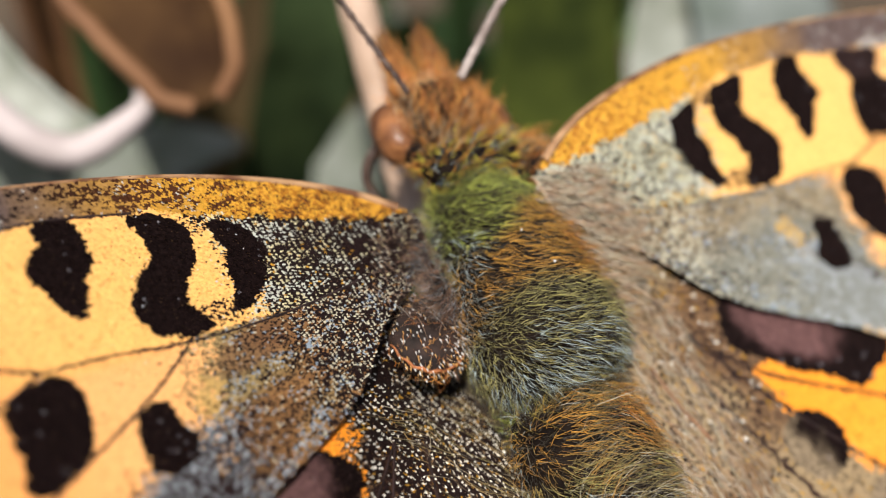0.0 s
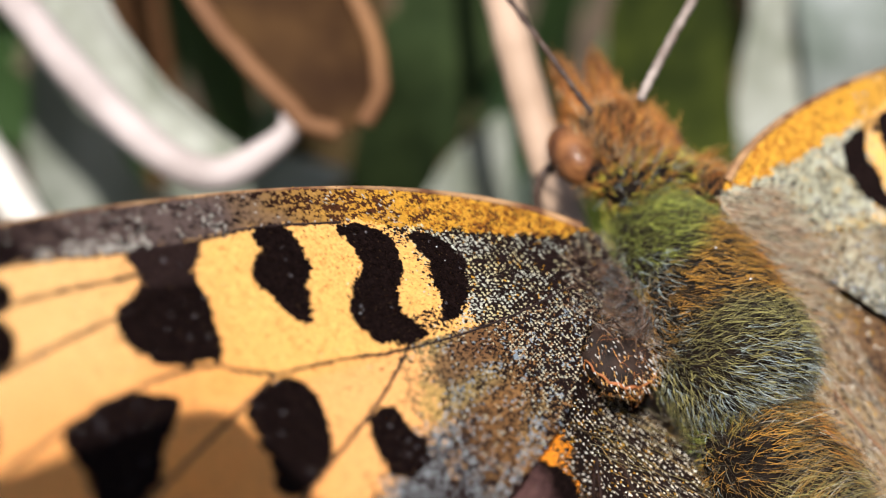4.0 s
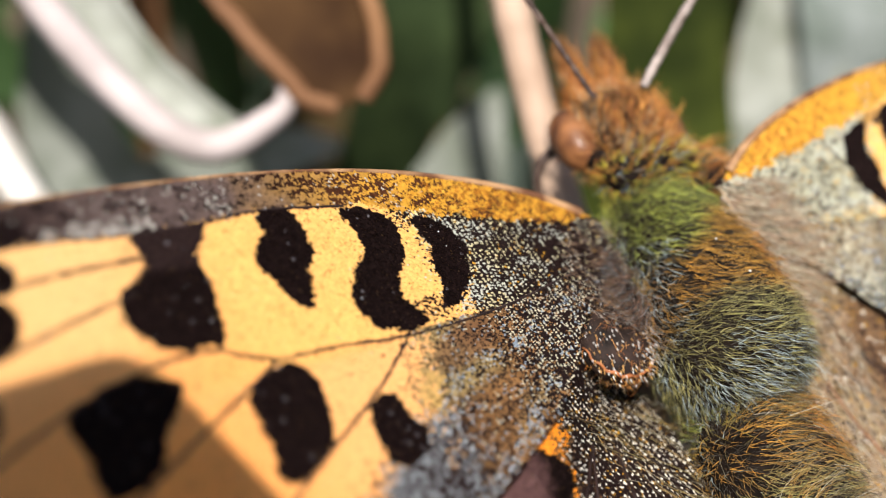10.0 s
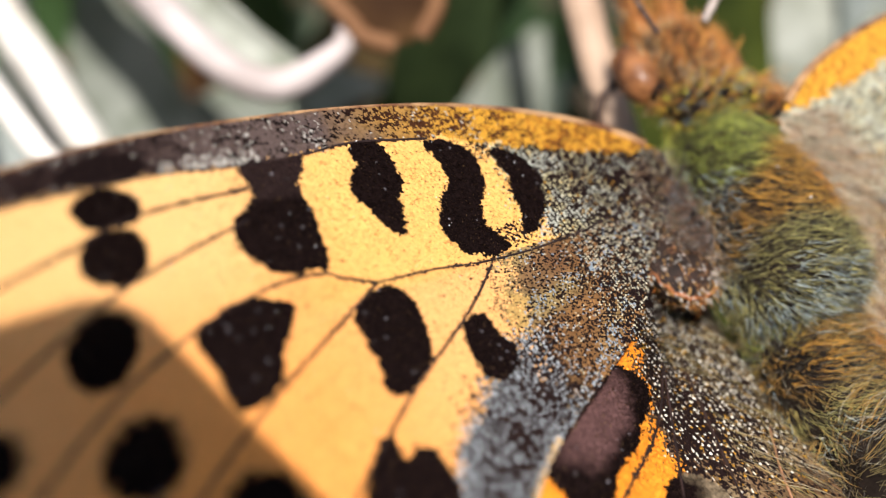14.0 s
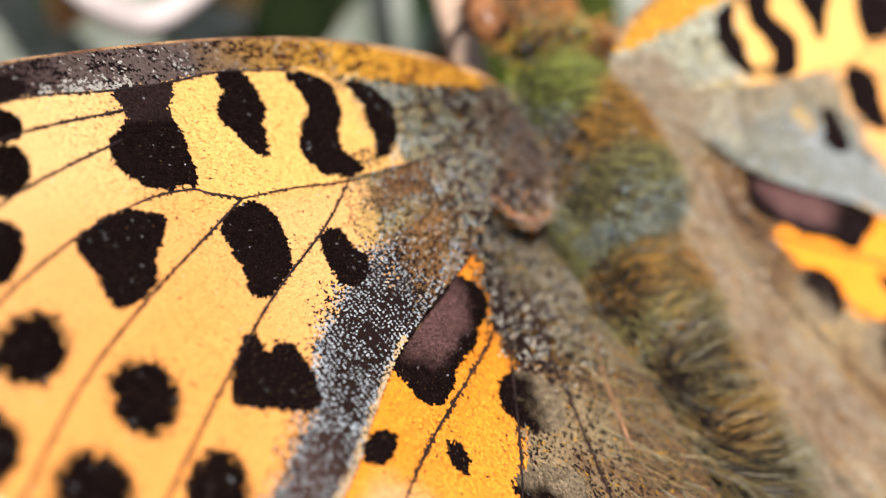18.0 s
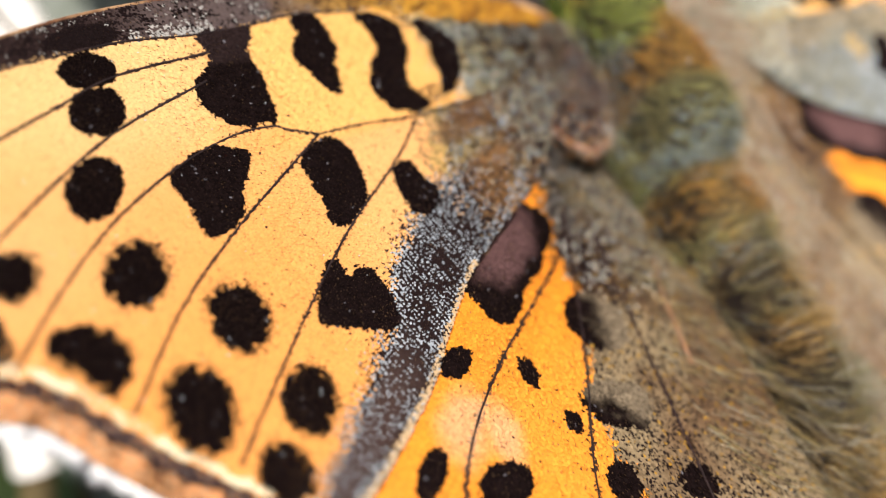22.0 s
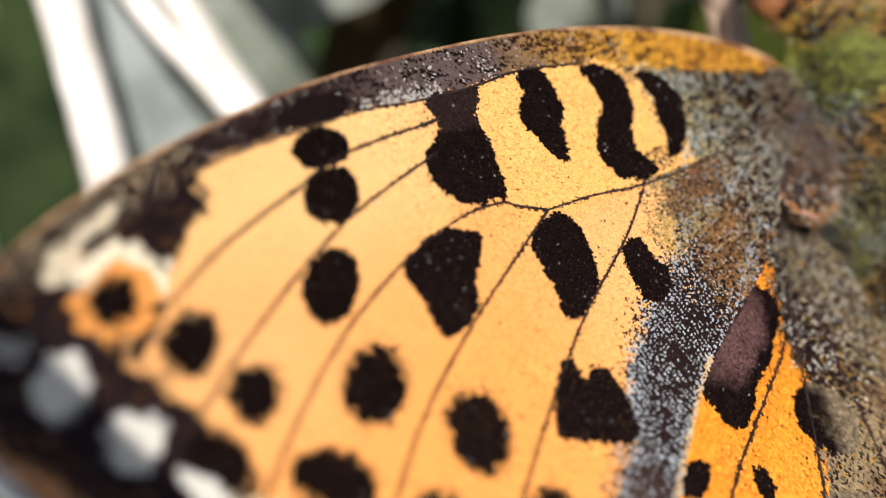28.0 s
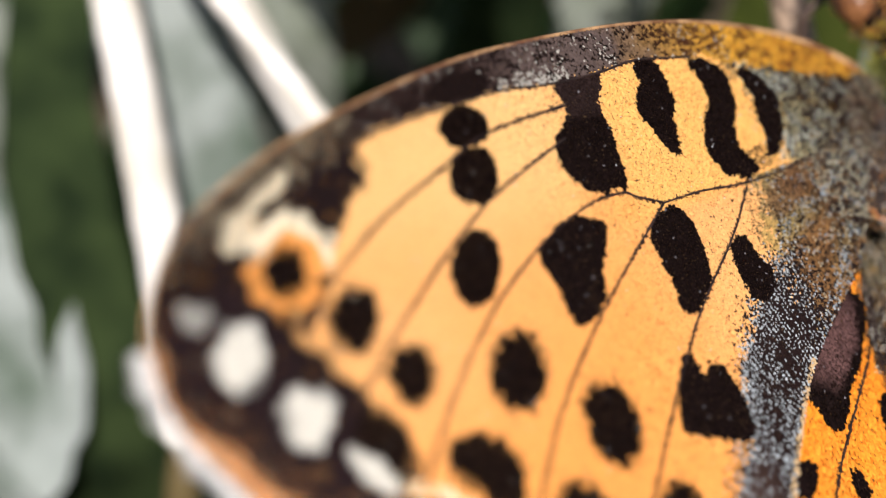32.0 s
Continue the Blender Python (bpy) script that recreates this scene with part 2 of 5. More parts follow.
M_FELT = material("felted_leaf", (0.30, 0.335, 0.315), 0.8, second=(0.08, 0.11, 0.08), size=260, bump=0.5, sheen=0.3, through=0.12)
M_WEEDS = material("undergrowth", rough=0.5, pigment=True, through=0.2)
M_SLAB = material("slab_shell", (0.03, 0.03, 0.035), 0.35, grain=0.2, size=400)
M_BEAD = material("clear_bead", (0.75, 0.78, 0.80), 0.08, grain=0.05, size=400, gloss=0.8)
M_SOIL = material("soil", (0.09, 0.065, 0.04), 0.9, second=(0.03, 0.022, 0.014), size=60, bump=1.0)

# ---- ground ----
def ground():
    n, half = 60, 400.0
    s = np.linspace(-1, 1, n)
    x, y = np.meshgrid(np.sign(s) * abs(s) ** 4 * half, np.sign(s) * abs(s) ** 4 * half)
    z = (clouds(np.stack([x, y], -1), 0.03, 5) - 0.5) * 0.012 * np.exp(-(x * x + y * y))
    v = np.stack([x, y, z], -1).reshape(-1, 3) / MM
    k, j = np.meshgrid(np.arange(n - 1), np.arange(n - 1), indexing="ij")
    f = np.stack([k * n + j, k * n + j + 1, (k + 1) * n + j + 1, (k + 1) * n + j], -1).reshape(-1, 4)
    me = mesh_of("ground", v, f, smooth=True)
    me.materials.append(M_SOIL)
    tagged(new("ground", me), "dark soil with litter under the plants", "ground", kind="structure")


ground()

# ---- butterfly ----
THORAX = np.array([1.66, -0.56, -5.25])
AXIS = np.array([0.39, -0.78, 0.49]) / np.linalg.norm([0.39, -0.78, 0.49])    # head to tail
butterfly = new("butterfly")
butterfly.matrix_world = BASIS @ Matrix.Translation(THORAX * MM)
tagged(butterfly, "orange fritillary butterfly with black spots, wings spread open", "butterfly")

OUTLINE_FORE = [(-1.6, -0.6), (-0.34, -1.5), (1.76, -2.33), (4.52, -2.93), (8.0, -3.17), (12.3, -3.02), (15.3, -2.58), (18.2, -1.9), (20.4, -1.05), (21.5, -0.2), (22.05, 0.8), (22.05, 1.8), (21.6, 2.85), (21.0, 3.85), (20.15, 4.4), (19.3, 4.98), (18.4, 5.55), (17.75, 6.7), (16.8, 8.2), (15.7, 9.5), (14.6, 9.75), (13.0, 9.2), (10.65, 8.05), (9.16, 7.05), (7.46, 5.98), (5.9, 5.28), (3.7, 4.42), (2.2, 3.55), (0.8, 2.35), (-0.6, 1.6), (-1.6, 0.7), (-2.0, -0.1)]
MARGIN_FORE = slice(10 * 6, 19 * 6 + 1)
OUTLINE_HIND = [(-1.6, 1.6), (1.0, 2.0), (3.0, 3.2), (6.5, 4.6), (10.5, 6.8), (13.2, 9.2), (14.2, 11.2), (13.6, 13.2), (12.0, 15.0), (10.0, 16.6), (7.6, 17.6), (5.2, 17.8), (3.2, 16.6), (1.8, 14.0), (0.2, 11.0), (-0.8, 8.0), (-1.6, 5.0)]
MARGIN_HIND = slice(6 * 6, 11 * 6 + 1)


def height_fore(p):
    u, v = p[..., 0], p[..., 1]
    return -0.609 - 0.0927 * u + 0.0118 * v + 0.00418 * u * u - 0.00836 * u * v + 0.01848 * v * v


def height_hind(p):
    return -3.11 + 0.022 * p[..., 0] + 0.2156 * p[..., 1]


def hind_lift(p):
    """How far the hindwing is bent up under the forewing's inner margin, to close the gap in view."""
    e = p[..., 1] - np.interp(p[..., 0], [-2, 0.8, 2.2, 3.7, 5.9, 7.5, 9.2, 10.7, 13.0], [0.0, 2.35, 3.55, 4.42, 5.28, 5.98, 7.05, 8.05, 9.2])
    s = np.clip((2.8 - e) / 2.6, 0, 1)
    gap = np.where(e < 0.1, 0.42, 0.22)
    first = np.maximum(height_fore(p) - gap - height_hind(p), 0)
    there = height_fore(p + first[..., None] * np.array([1.0, 0.4])) - gap - height_hind(p)
    return s * s * (3 - 2 * s) * np.maximum(np.minimum(first, there), 0)


def height_hind_left(p):
    return height_hind(p) + hind_lift(p)


def hind_view_shift(p):
    # slides lifted places along the camera's sight line, so the pattern stays put in view
    return hind_lift(p)[..., None] * np.array([1.0, 0.4])


def height_hind_right(p):
    return 0.17 * height_hind(p) + 0.83 * height_fore(p) - 0.06


SPOTS_CELL = {
    "bar_inner": [(3.5, -1.45), (2.76, -1.12), (2.66, -0.2), (3.22, 0.6), (4.0, 0.98), (3.74, 0.35), (3.7, -0.1), (3.42, -0.6)],
    "bar_middle": [(5.27, -1.97), (4.25, -1.68), (4.22, -0.7), (4.72, -0.15), (4.95, 0.45), (4.7, 1.08), (5.5, 1.2), (6.0, 0.83), (6.16, 0.25), (5.9, -0.3), (5.2, -0.95), (5.27, -1.6)],
    "bar_outer": [(7.42, -2.2), (6.6, -2.12), (6.56, -1.17), (6.85, -0.75), (7.12, 0.05), (7.5, 0.05), (7.8, -0.69), (7.98, -1.18), (7.55, -1.71)],
    "bar_end": [(10.45, -2.05), (10.4, -1.38), (11.14, -0.85), (11.24, -0.18), (10.64, 0.37), (9.84, 0.47), (9.47, 0.33), (9.23, -0.79), (9.31, -1.39), (8.85, -2.06)],
}
SPOTS_MID = {
    "spot": [(13.66, -1.59, 0.72, 0.42, 180)], "spot_a": [(13.88, -0.61, 0.74, 0.55, 21)], "spot_b": [(14.86, 1.1, 0.88, 0.57, 40)],
    "spot_c": [(12.75, 1.03), (11.65, 0.76), (10.88, 1.08), (10.96, 1.42), (11.54, 2.03), (11.71, 2.39), (12.21, 2.78), (12.99, 2.84), (12.97, 2.09), (13.08, 1.34)],
    "spot_d": [(9.42, 1.53), (8.48, 1.22), (8.12, 1.65), (8.22, 2.48), (8.62, 3.13), (9.33, 3.51), (9.88, 3.44), (9.68, 2.79), (9.67, 2.06)],
    "spot_e": [(7.22, 2.55), (6.63, 2.48), (6.55, 3.09), (6.4, 3.53), (6.87, 3.97), (7.5, 3.91), (7.49, 3.35)],
    "spot_f": [(10.53, 4.33), (10.42, 4.88), (10.05, 4.72), (9.72, 4.93), (9.78, 5.43), (9.8, 5.86), (10.41, 6.38), (11.06, 6.03), (11.8, 5.64), (11.47, 5.02)],
}
SPOTS_OUT = {
    "spot_g": [(19.09, 0.19, 0.46, 0.37, 30)], "spot_h": [(18.09, 1.25, 0.62, 0.48, 33)], "spot_i": [(17.36, 2.46, 0.53, 0.44, 34)], "spot_j": [(14.99, 3.13, 0.82, 0.63, 31)],
    "spot_k": [(13.46, 4.83, 0.85, 0.67, 52)], "spot_l": [(18.55, 3.25, 0.57, 0.43, 122)], "spot_m": [(16.91, 4.35, 0.65, 0.53, 152), (16.58, 4.8, 0.66, 0.43, 47)],
    "spot_n": [(15.46, 6.27, 0.96, 0.71, 63)], "spot_o": [(13.24, 7.07, 0.85, 0.57, 49)], "spot_p": [(14.75, 8.22, 0.69, 0.54, 65)],
}
SPOTS_HIND = {
    "patch": [(3.2, 4.95, 0.85, 0.6, 30), (4.5, 5.45, 1.1, 0.85, 30), (5.8, 6.0, 1.0, 0.8, 30), (6.35, 6.65, 0.62, 0.55, 30), (3.5, 4.5, 0.7, 0.45, 28), (4.8, 4.95, 1.0, 0.6, 28), (6.1, 5.5, 0.9, 0.6, 30)],
    "spot": [(7.26, 8.56, 0.46, 0.27, 65)], "spot_a": [(7.3, 10.15, 0.33, 0.21, 61)], "spot_b": [(10.29, 10.55, 0.79, 0.5, 179)], "spot_c": [(11.67, 9.51, 0.79, 0.31, 31)], "spot_d": [(8.85, 7.5, 0.6, 0.33, 15)],
    "spot_e": [(7.46, 11.92, 0.6, 0.43, 33)], "spot_f": [(3.95, 8.2, 1.05, 0.9, 15)], "spot_g": [(5.65, 10.3, 1.12, 0.72, 159)], "spot_h": [(5.5, 12.9, 0.6, 0.45, 20)],
}
WHITES = {"white": [(20.6, 1.28, 0.57, 0.45, 42)], "white_a": [(19.8, 2.45, 0.5, 0.42, 13), (19.95, 2.75, 0.3, 0.3, 0)], "white_b": [(21.05, 0.50, 0.25, 0.17, 177)], "white_c": [(19.03, 3.68, 0.47, 0.2, 120)]}
SPOTS_FORE = {**SPOTS_CELL, **SPOTS_MID, **SPOTS_OUT, **WHITES}
APEX_DARK = [(20.69, -0.09, 0.95, 0.62, 17), (18.21, -0.73, 1.18, 0.41, 25), (17.8, -1.25, 0.72, 0.4, 31), (18.2, -0.35, 0.7, 0.32, 35), (18.45, 0.2, 0.55, 0.22, 55), (18.85, 0.75, 0.5, 0.14, 60), (20.2, 0.9, 1.2, 0.6, 50), (20.3, 2.0, 1.0, 0.9, 120), (19.3, 3.0, 1.0, 0.6, 130)]
COSTAL_DARK = [(13.4, -2.35, 0.95, 0.30, 4)]
VEINS_FORE = {
    "median": [(-0.31, 0.92), (2.06, 1.25), (3.96, 1.36), (5.6, 1.32), (7.21, 1.15), (8.64, 1.11)],
    "cell_end": [(8.64, 1.11), (9.37, 0.8), (9.83, 0.6), (11.0, 0.62), (12.7, 1.03), (14.8, 1.9), (16.68, 3.07), (18.25, 4.28)],
    "branch": [(8.64, 1.11), (10.4, 1.95), (12.4, 2.93), (14.6, 4.23), (16.71, 5.92)], "branch_a": [(5.54, 1.44), (7.0, 2.4), (9.7, 3.8), (12.7, 5.76), (15.46, 7.67)],
    "branch_b": [(10.82, -0.89), (13.2, -0.25), (14.43, 0.21), (16.06, 1.02), (17.61, 1.88), (18.7, 2.6)], "branch_c": [(10.36, -1.6), (13.06, -1.37), (14.73, -0.87), (16.46, -0.31), (18.01, 0.41), (19.34, 1.15)],
    "subcosta": [(5.2, -2.06), (7.3, -2.26), (8.75, -2.15), (10.5, -2.1), (12.5, -2.16), (14.4, -2.0), (15.98, -1.81), (17.26, -1.45), (18.93, -0.75)],
}
VEINS_HIND = {
    "vein": [(1.2, 4.6), (3.2, 6.06), (5.67, 7.15), (7.7, 8.0), (9.9, 9.15), (11.56, 10.43), (13.2, 12.2)], "vein_a": [(1.2, 4.6), (3.4, 7.0), (5.6, 9.2), (8.2, 11.6), (10.6, 14.6)],
    "vein_b": [(0.6, 5.0), (2.4, 8.0), (4.4, 11.4), (6.6, 15.2), (7.4, 17.2)],
}

BLACK, BROWN = np.array([0.0115, 0.0062, 0.0055]), np.array([0.07, 0.035, 0.02])
ORANGE, PALE, HOT = np.array([0.87, 0.395, 0.100]), np.array([0.91, 0.555, 0.240]), np.array([0.92, 0.32, 0.022])
CREAM, GOLD = np.array([0.88, 0.86, 0.78]), np.array([0.62, 0.33, 0.04])


def blend(a, b, k):
    return a * (1 - k[..., None]) + b * k[..., None]


def pick(c, other, chance, r):
    """Turns single scales to another colour, with the given chance."""
    return np.where((r < chance)[..., None], other, c)


def paint_fore(p, margin, r, dark_share=1.0):
    u, v = p[..., 0], p[..., 1]
    n1, n2, n3 = clouds(p, 3.0, 11), clouds(p, 0.5, 12), lattice(p, 0.22, 13)
    c = blend(ORANGE, PALE, np.clip(0.05 + 0.58 * step(u - 1.3 * v, 6, 15) * (0.35 + n1), 0, 1) * step(v, 7, 1))
    c = blend(c, PALE, 0.55 * step(v, 1.0, 1.6) * step(u, 12, 7))
    c = blend(c, np.array([0.92, 0.535, 0.165]), 0.85 * step(u, 10.5, 8.5) * step(v - 0.1 * n1, 1.35, 1.1))
    c = blend(c, np.array([0.92, 0.62, 0.27]), 0.6 * step(u, 8.5, 12.5) * step(v, 1.2, -1.0))
    for pts in VEINS_FORE.values():
        d, at = away(p, spline(pts, 4))
        c = pick(c, BROWN * 0.6, 0.5 * step(d, 0.075, 0.025), r[4])
    lane = np.interp(u, [-1, 0.25, 2.0, 3.5, 5.2, 7.3, 8.75, 10.5, 12.5, 14.4, 16, 17.3, 19, 22], [-0.45, -0.72, -1.2, -1.68, -2.05, -2.25, -2.13, -2.09, -2.15, -2.0, -1.85, -1.45, -0.8, 0])
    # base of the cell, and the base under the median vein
    # the right wing's sheen and haze are put into its colour: paler, less black
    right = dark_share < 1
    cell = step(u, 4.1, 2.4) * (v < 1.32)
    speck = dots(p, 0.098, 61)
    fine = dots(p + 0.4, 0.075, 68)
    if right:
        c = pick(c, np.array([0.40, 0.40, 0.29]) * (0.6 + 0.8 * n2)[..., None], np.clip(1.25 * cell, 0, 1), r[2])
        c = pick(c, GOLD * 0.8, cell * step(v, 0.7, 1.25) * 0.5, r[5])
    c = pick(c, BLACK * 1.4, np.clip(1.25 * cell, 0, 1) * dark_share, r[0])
    pale = blend(np.array([0.62, 0.56, 0.33]), np.array([0.56, 0.58, 0.49]), step(n2, 0.4, 0.6))
    c = pick(c, pale * (0.75 if right else 1.0), (speck < 0.23 + 0.20 * (n2 - 0.5) + 0.11 * step(u, 1.3, 2.8)) * step(u, 4.2, 3.0) * (v < 1.32) * 0.95, r[1])
    c = pick(c, GOLD * 0.9, (0.02 + 0.08 * step(n1, 0.5, 0.7)) * cell, r[3])
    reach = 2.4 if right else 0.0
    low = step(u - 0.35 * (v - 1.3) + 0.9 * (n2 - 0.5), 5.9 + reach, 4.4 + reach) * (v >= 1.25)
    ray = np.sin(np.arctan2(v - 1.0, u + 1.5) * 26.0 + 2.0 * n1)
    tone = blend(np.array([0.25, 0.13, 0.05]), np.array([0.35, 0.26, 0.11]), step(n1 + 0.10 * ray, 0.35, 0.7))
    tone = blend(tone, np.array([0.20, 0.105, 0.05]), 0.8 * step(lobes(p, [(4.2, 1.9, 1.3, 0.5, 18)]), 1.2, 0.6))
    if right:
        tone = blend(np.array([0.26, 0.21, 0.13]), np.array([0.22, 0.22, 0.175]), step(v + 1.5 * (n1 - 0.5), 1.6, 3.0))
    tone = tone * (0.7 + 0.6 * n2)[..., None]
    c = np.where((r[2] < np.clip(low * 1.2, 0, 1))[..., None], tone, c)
    c = pick(c, BLACK * 1.4, low * (0.36 + 0.52 * step(u - 0.25 * v, 3.6, 1.2)) * dark_share, r[0])
    c = pick(c, np.array([0.27, 0.33, 0.38]), low * (0.04 + 0.24 * step(ray + 1.6 * (n2 - 0.5), 0.5, 1.2)), r[1])
    c = pick(c, np.array([0.54, 0.51, 0.37]), low * (fine < 0.08 + 0.20 * step(u, 4.2, 1.6)) * 0.9, r[3])
    c = pick(c, np.array([0.55, 0.36, 0.12]), 0.75 * step(lobes(p, [(5.75, 2.75, 0.6, 0.32, 50)]) + 0.8 * (n3 - 0.5), 1.3, 0.7), r[5])
    c = pick(c, BLACK * 1.5, 0.35 * step(u - 0.5 * v, 1.4, -0.6) * dark_share, r[4])
    c = pick(c, BLACK * 1.5, 0.5 * step(lobes(p, [(4.35, 0.85, 0.5, 0.3, 0), (3.95, -1.5, 0.5, 0.25, 0)]) + 0.8 * (n3 - 0.5), 1.4, 0.6), r[5])
    # grey band along the inner margin, its pale specks straying into the orange
    lane_in = np.interp(u, [3.0, 6.4, 7.83, 8.95, 9.64, 10.19, 11.2, 12.0, 14.3, 16], [2.3, 3.45, 4.1, 4.85, 5.5, 6.3, 6.85, 7.4, 8.8, 9.7])
    lane_out = np.interp(u, [3.7, 5.9, 7.46, 9.16, 10.65, 13.0, 14.6], [4.42, 5.28, 5.98, 7.05, 8.05, 9.2, 9.75])
    e = v - lane_in + 0.35 * (n2 - 0.5)
    share = np.clip(e / np.maximum(lane_out - lane_in, 0.4), 0, 1)
    onset = step(u + 0.8 * (n2 - 0.5), 4.2, 6.6)
    grey = step(e, -0.22, 0.30) * onset
    # on the right the band's ground is greyed for the same haze
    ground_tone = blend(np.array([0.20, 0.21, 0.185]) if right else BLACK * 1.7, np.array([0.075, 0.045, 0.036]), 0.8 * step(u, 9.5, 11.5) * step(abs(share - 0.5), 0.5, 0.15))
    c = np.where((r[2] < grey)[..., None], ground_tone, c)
    dense = 0.235 + 0.12 * step(share, 0.45, 0.0) + 0.10 * step(share, 0.7, 1.0) - 0.10 * step(u, 9.0, 11.0) * step(abs(share - 0.5), 0.4, 0.1) + 0.22 * (n2 - 0.5)
    c = pick(c, np.array([0.40, 0.44, 0.46]) * (0.65 + 0.6 * n3)[..., None], step(e, -0.45, 0.15) * onset * (dots(p, 0.085, 64) < dense), r[1])
    c = pick(c, BLACK * 2, 0.22 * step(e, -0.6, -0.1) * step(e, 0.3, 0.0) * onset, r[4])
    c = pick(c, np.array([0.62, 0.44, 0.24]), 0.7 * step(lane_out - v, 0.22, 0.08) * (u > 7.0), r[3])
    # costal strip
    strip = step(lane - v + 0.5 * (n2 - 0.5) * step(u, 6, 4), -0.04, 0.1)
    tone = blend(GOLD * 1.0, blend(np.array([0.125, 0.090, 0.080]), np.array([0.045, 0.026, 0.022]), step(u, 10.5, 13.5)), step(u + 2.0 * (n2 - 0.5), 3.0, 8.5))
    c = np.where((r[2] < strip)[..., None], tone, c)
    c = pick(c, BLACK * 1.5, strip * (0.35 + 0.25 * step(n3, 0.4, 0.6) + 0.25 * step(u, 15.5, 18)) * step(u, 10.5, 14), r[4])
    streak = clouds(p * np.array([0.45, 1.0]) + 9, 0.11, 14)
    c = pick(c, blend(np.array([0.085, 0.030, 0.012]), BLACK, step(u, 4, 8)), strip * np.clip(0.06 + 0.75 * step(streak + 0.05 * step(u, 1.0, 3.0) - 0.10 * step(u, 5.5, 8.5), 0.50, 0.62), 0, 1) * dark_share ** 2, r[0])
    c = pick(c, np.array([0.40, 0.16, 0.02]), strip * 0.35 * step(u, 4, 1), r[5])
    c = pick(c, np.array([0.44, 0.42, 0.37]), strip * (0.07 * step(u, 2, 5) * step(n2, 0.4, 0.6) + 0.55 * step(n2, 0.35, 0.6) * step(lane - v, 0.42, 0.05) * step(u, 7, 9) * step(u, 14, 12)), r[1])
    # apex, dark marks, white spots and rings
    dark = step(lobes(p, COSTAL_DARK), 1.15, 0.9)
    c = pick(c, BLACK, dark, r[2])
    tip = step(lobes(p, APEX_DARK) + (n3 - 0.5) * 0.6 + (n2 - 0.5) * 0.5, 1.65, 1.15)
    c = pick(c, np.array([0.016, 0.009, 0.009]), tip, r[2])
    c = pick(c, ORANGE * 0.7, tip * 0.015, r[3])
    ring = lobes(p, [(19.0, 0.12, 0.95, 0.72, 22)])
    c = pick(c, ORANGE * 0.95, step(ring + 0.5 * (n3 - 0.5), 1.0, 0.78), r[2])
    c = pick(c, CREAM * np.array([1, 0.92, 0.76]), 0.95 * step(ring + 0.4 * (n3 - 0.5), 0.62, 0.78) * step(ring + 0.5 * (n3 - 0.5), 1.26, 1.08) * step(v + 0.35 * (u - 19), 0.2, -0.25), r[3])
    # margin: two dark lines with orange between, pale dashes inwards
    wob = margin + (n3 - 0.5) * 0.16 + (n2 - 0.5) * 0.18
    far = (u > 13.5) & (v > 0.2)
    apex = step(u + 0.4 * (n2 - 0.5), 18.5, 19.2) * (v < 4.2)
    band = step(wob, 1.0, 0.92) * far
    c = pick(c, ORANGE * np.array([0.88, 0.88, 1.3]), band, r[2])
    c = pick(c, CREAM * np.array([1, 0.85, 0.6]), band * 0.14, r[5])
    c = pick(c, BROWN * 0.4, band * (0.10 + 0.4 * step(n2, 0.52, 0.64)), r[0])
    c = pick(c, np.array([0.022, 0.012, 0.013]), step(abs(wob - 0.76), 0.22, 0.14) * far * 0.92, r[2])
    c = pick(c, np.array([0.30, 0.20, 0.16]), step(abs(wob - 0.76), 0.06, 0.02) * far * 0.5 * step(u, 18.6, 18.0), r[3])
    c = pick(c, BLACK, step(abs(wob - 0.33), 0.06, 0.02) * far * 0.5, r[4])
    c = pick(c, CREAM * np.array([1, 0.90, 0.68]), step(abs(wob - 1.10), 0.17, 0.08) * (0.25 + 0.75 * step(n2, 0.40, 0.58)) * far * (u < 18.8), r[1])
    c = pick(c, BLACK, step(wob, 0.10, 0.04) * far * 0.75, r[0])
    c = pick(c, np.array([0.020, 0.011, 0.012]), apex * step(wob - 0.27 * step(v, 1.7, 2.6), 0.05, 0.24) * step(wob, 2.6, 2.1) * (lobes(p, [(19.0, 0.12, 0.95, 0.72, 22)]) > 1.05) * (v > 0.2) * 0.95, r[2])
    c = pick(c, CREAM * np.array([1, 0.85, 0.6]), 0.09 * step(u, 15.5, 17.5) * step(lane - v, -0.2, 0.4), r[1])
    c = pick(c, CREAM * np.array([1, 0.90, 0.72]), 0.75 * step(lobes(p, [(19.75, -0.62, 0.46, 0.24, 30), (18.9, -1.15, 0.7, 0.13, 26)]) + (n3 - 0.5) * 0.8, 1.25, 0.75), r[3])
    # dust of single dark scales round the outer spots
    near = np.min([lobes(p, rows) for rows in SPOTS_OUT.values()], 0)
    c = pick(c, BLACK * 1.5, 0.002 + 0.5 * np.exp(-np.clip(near - 1, 0, 9) * 8.5), r[4])
    return c * (0.90 + 0.2 * r[5])[..., None]


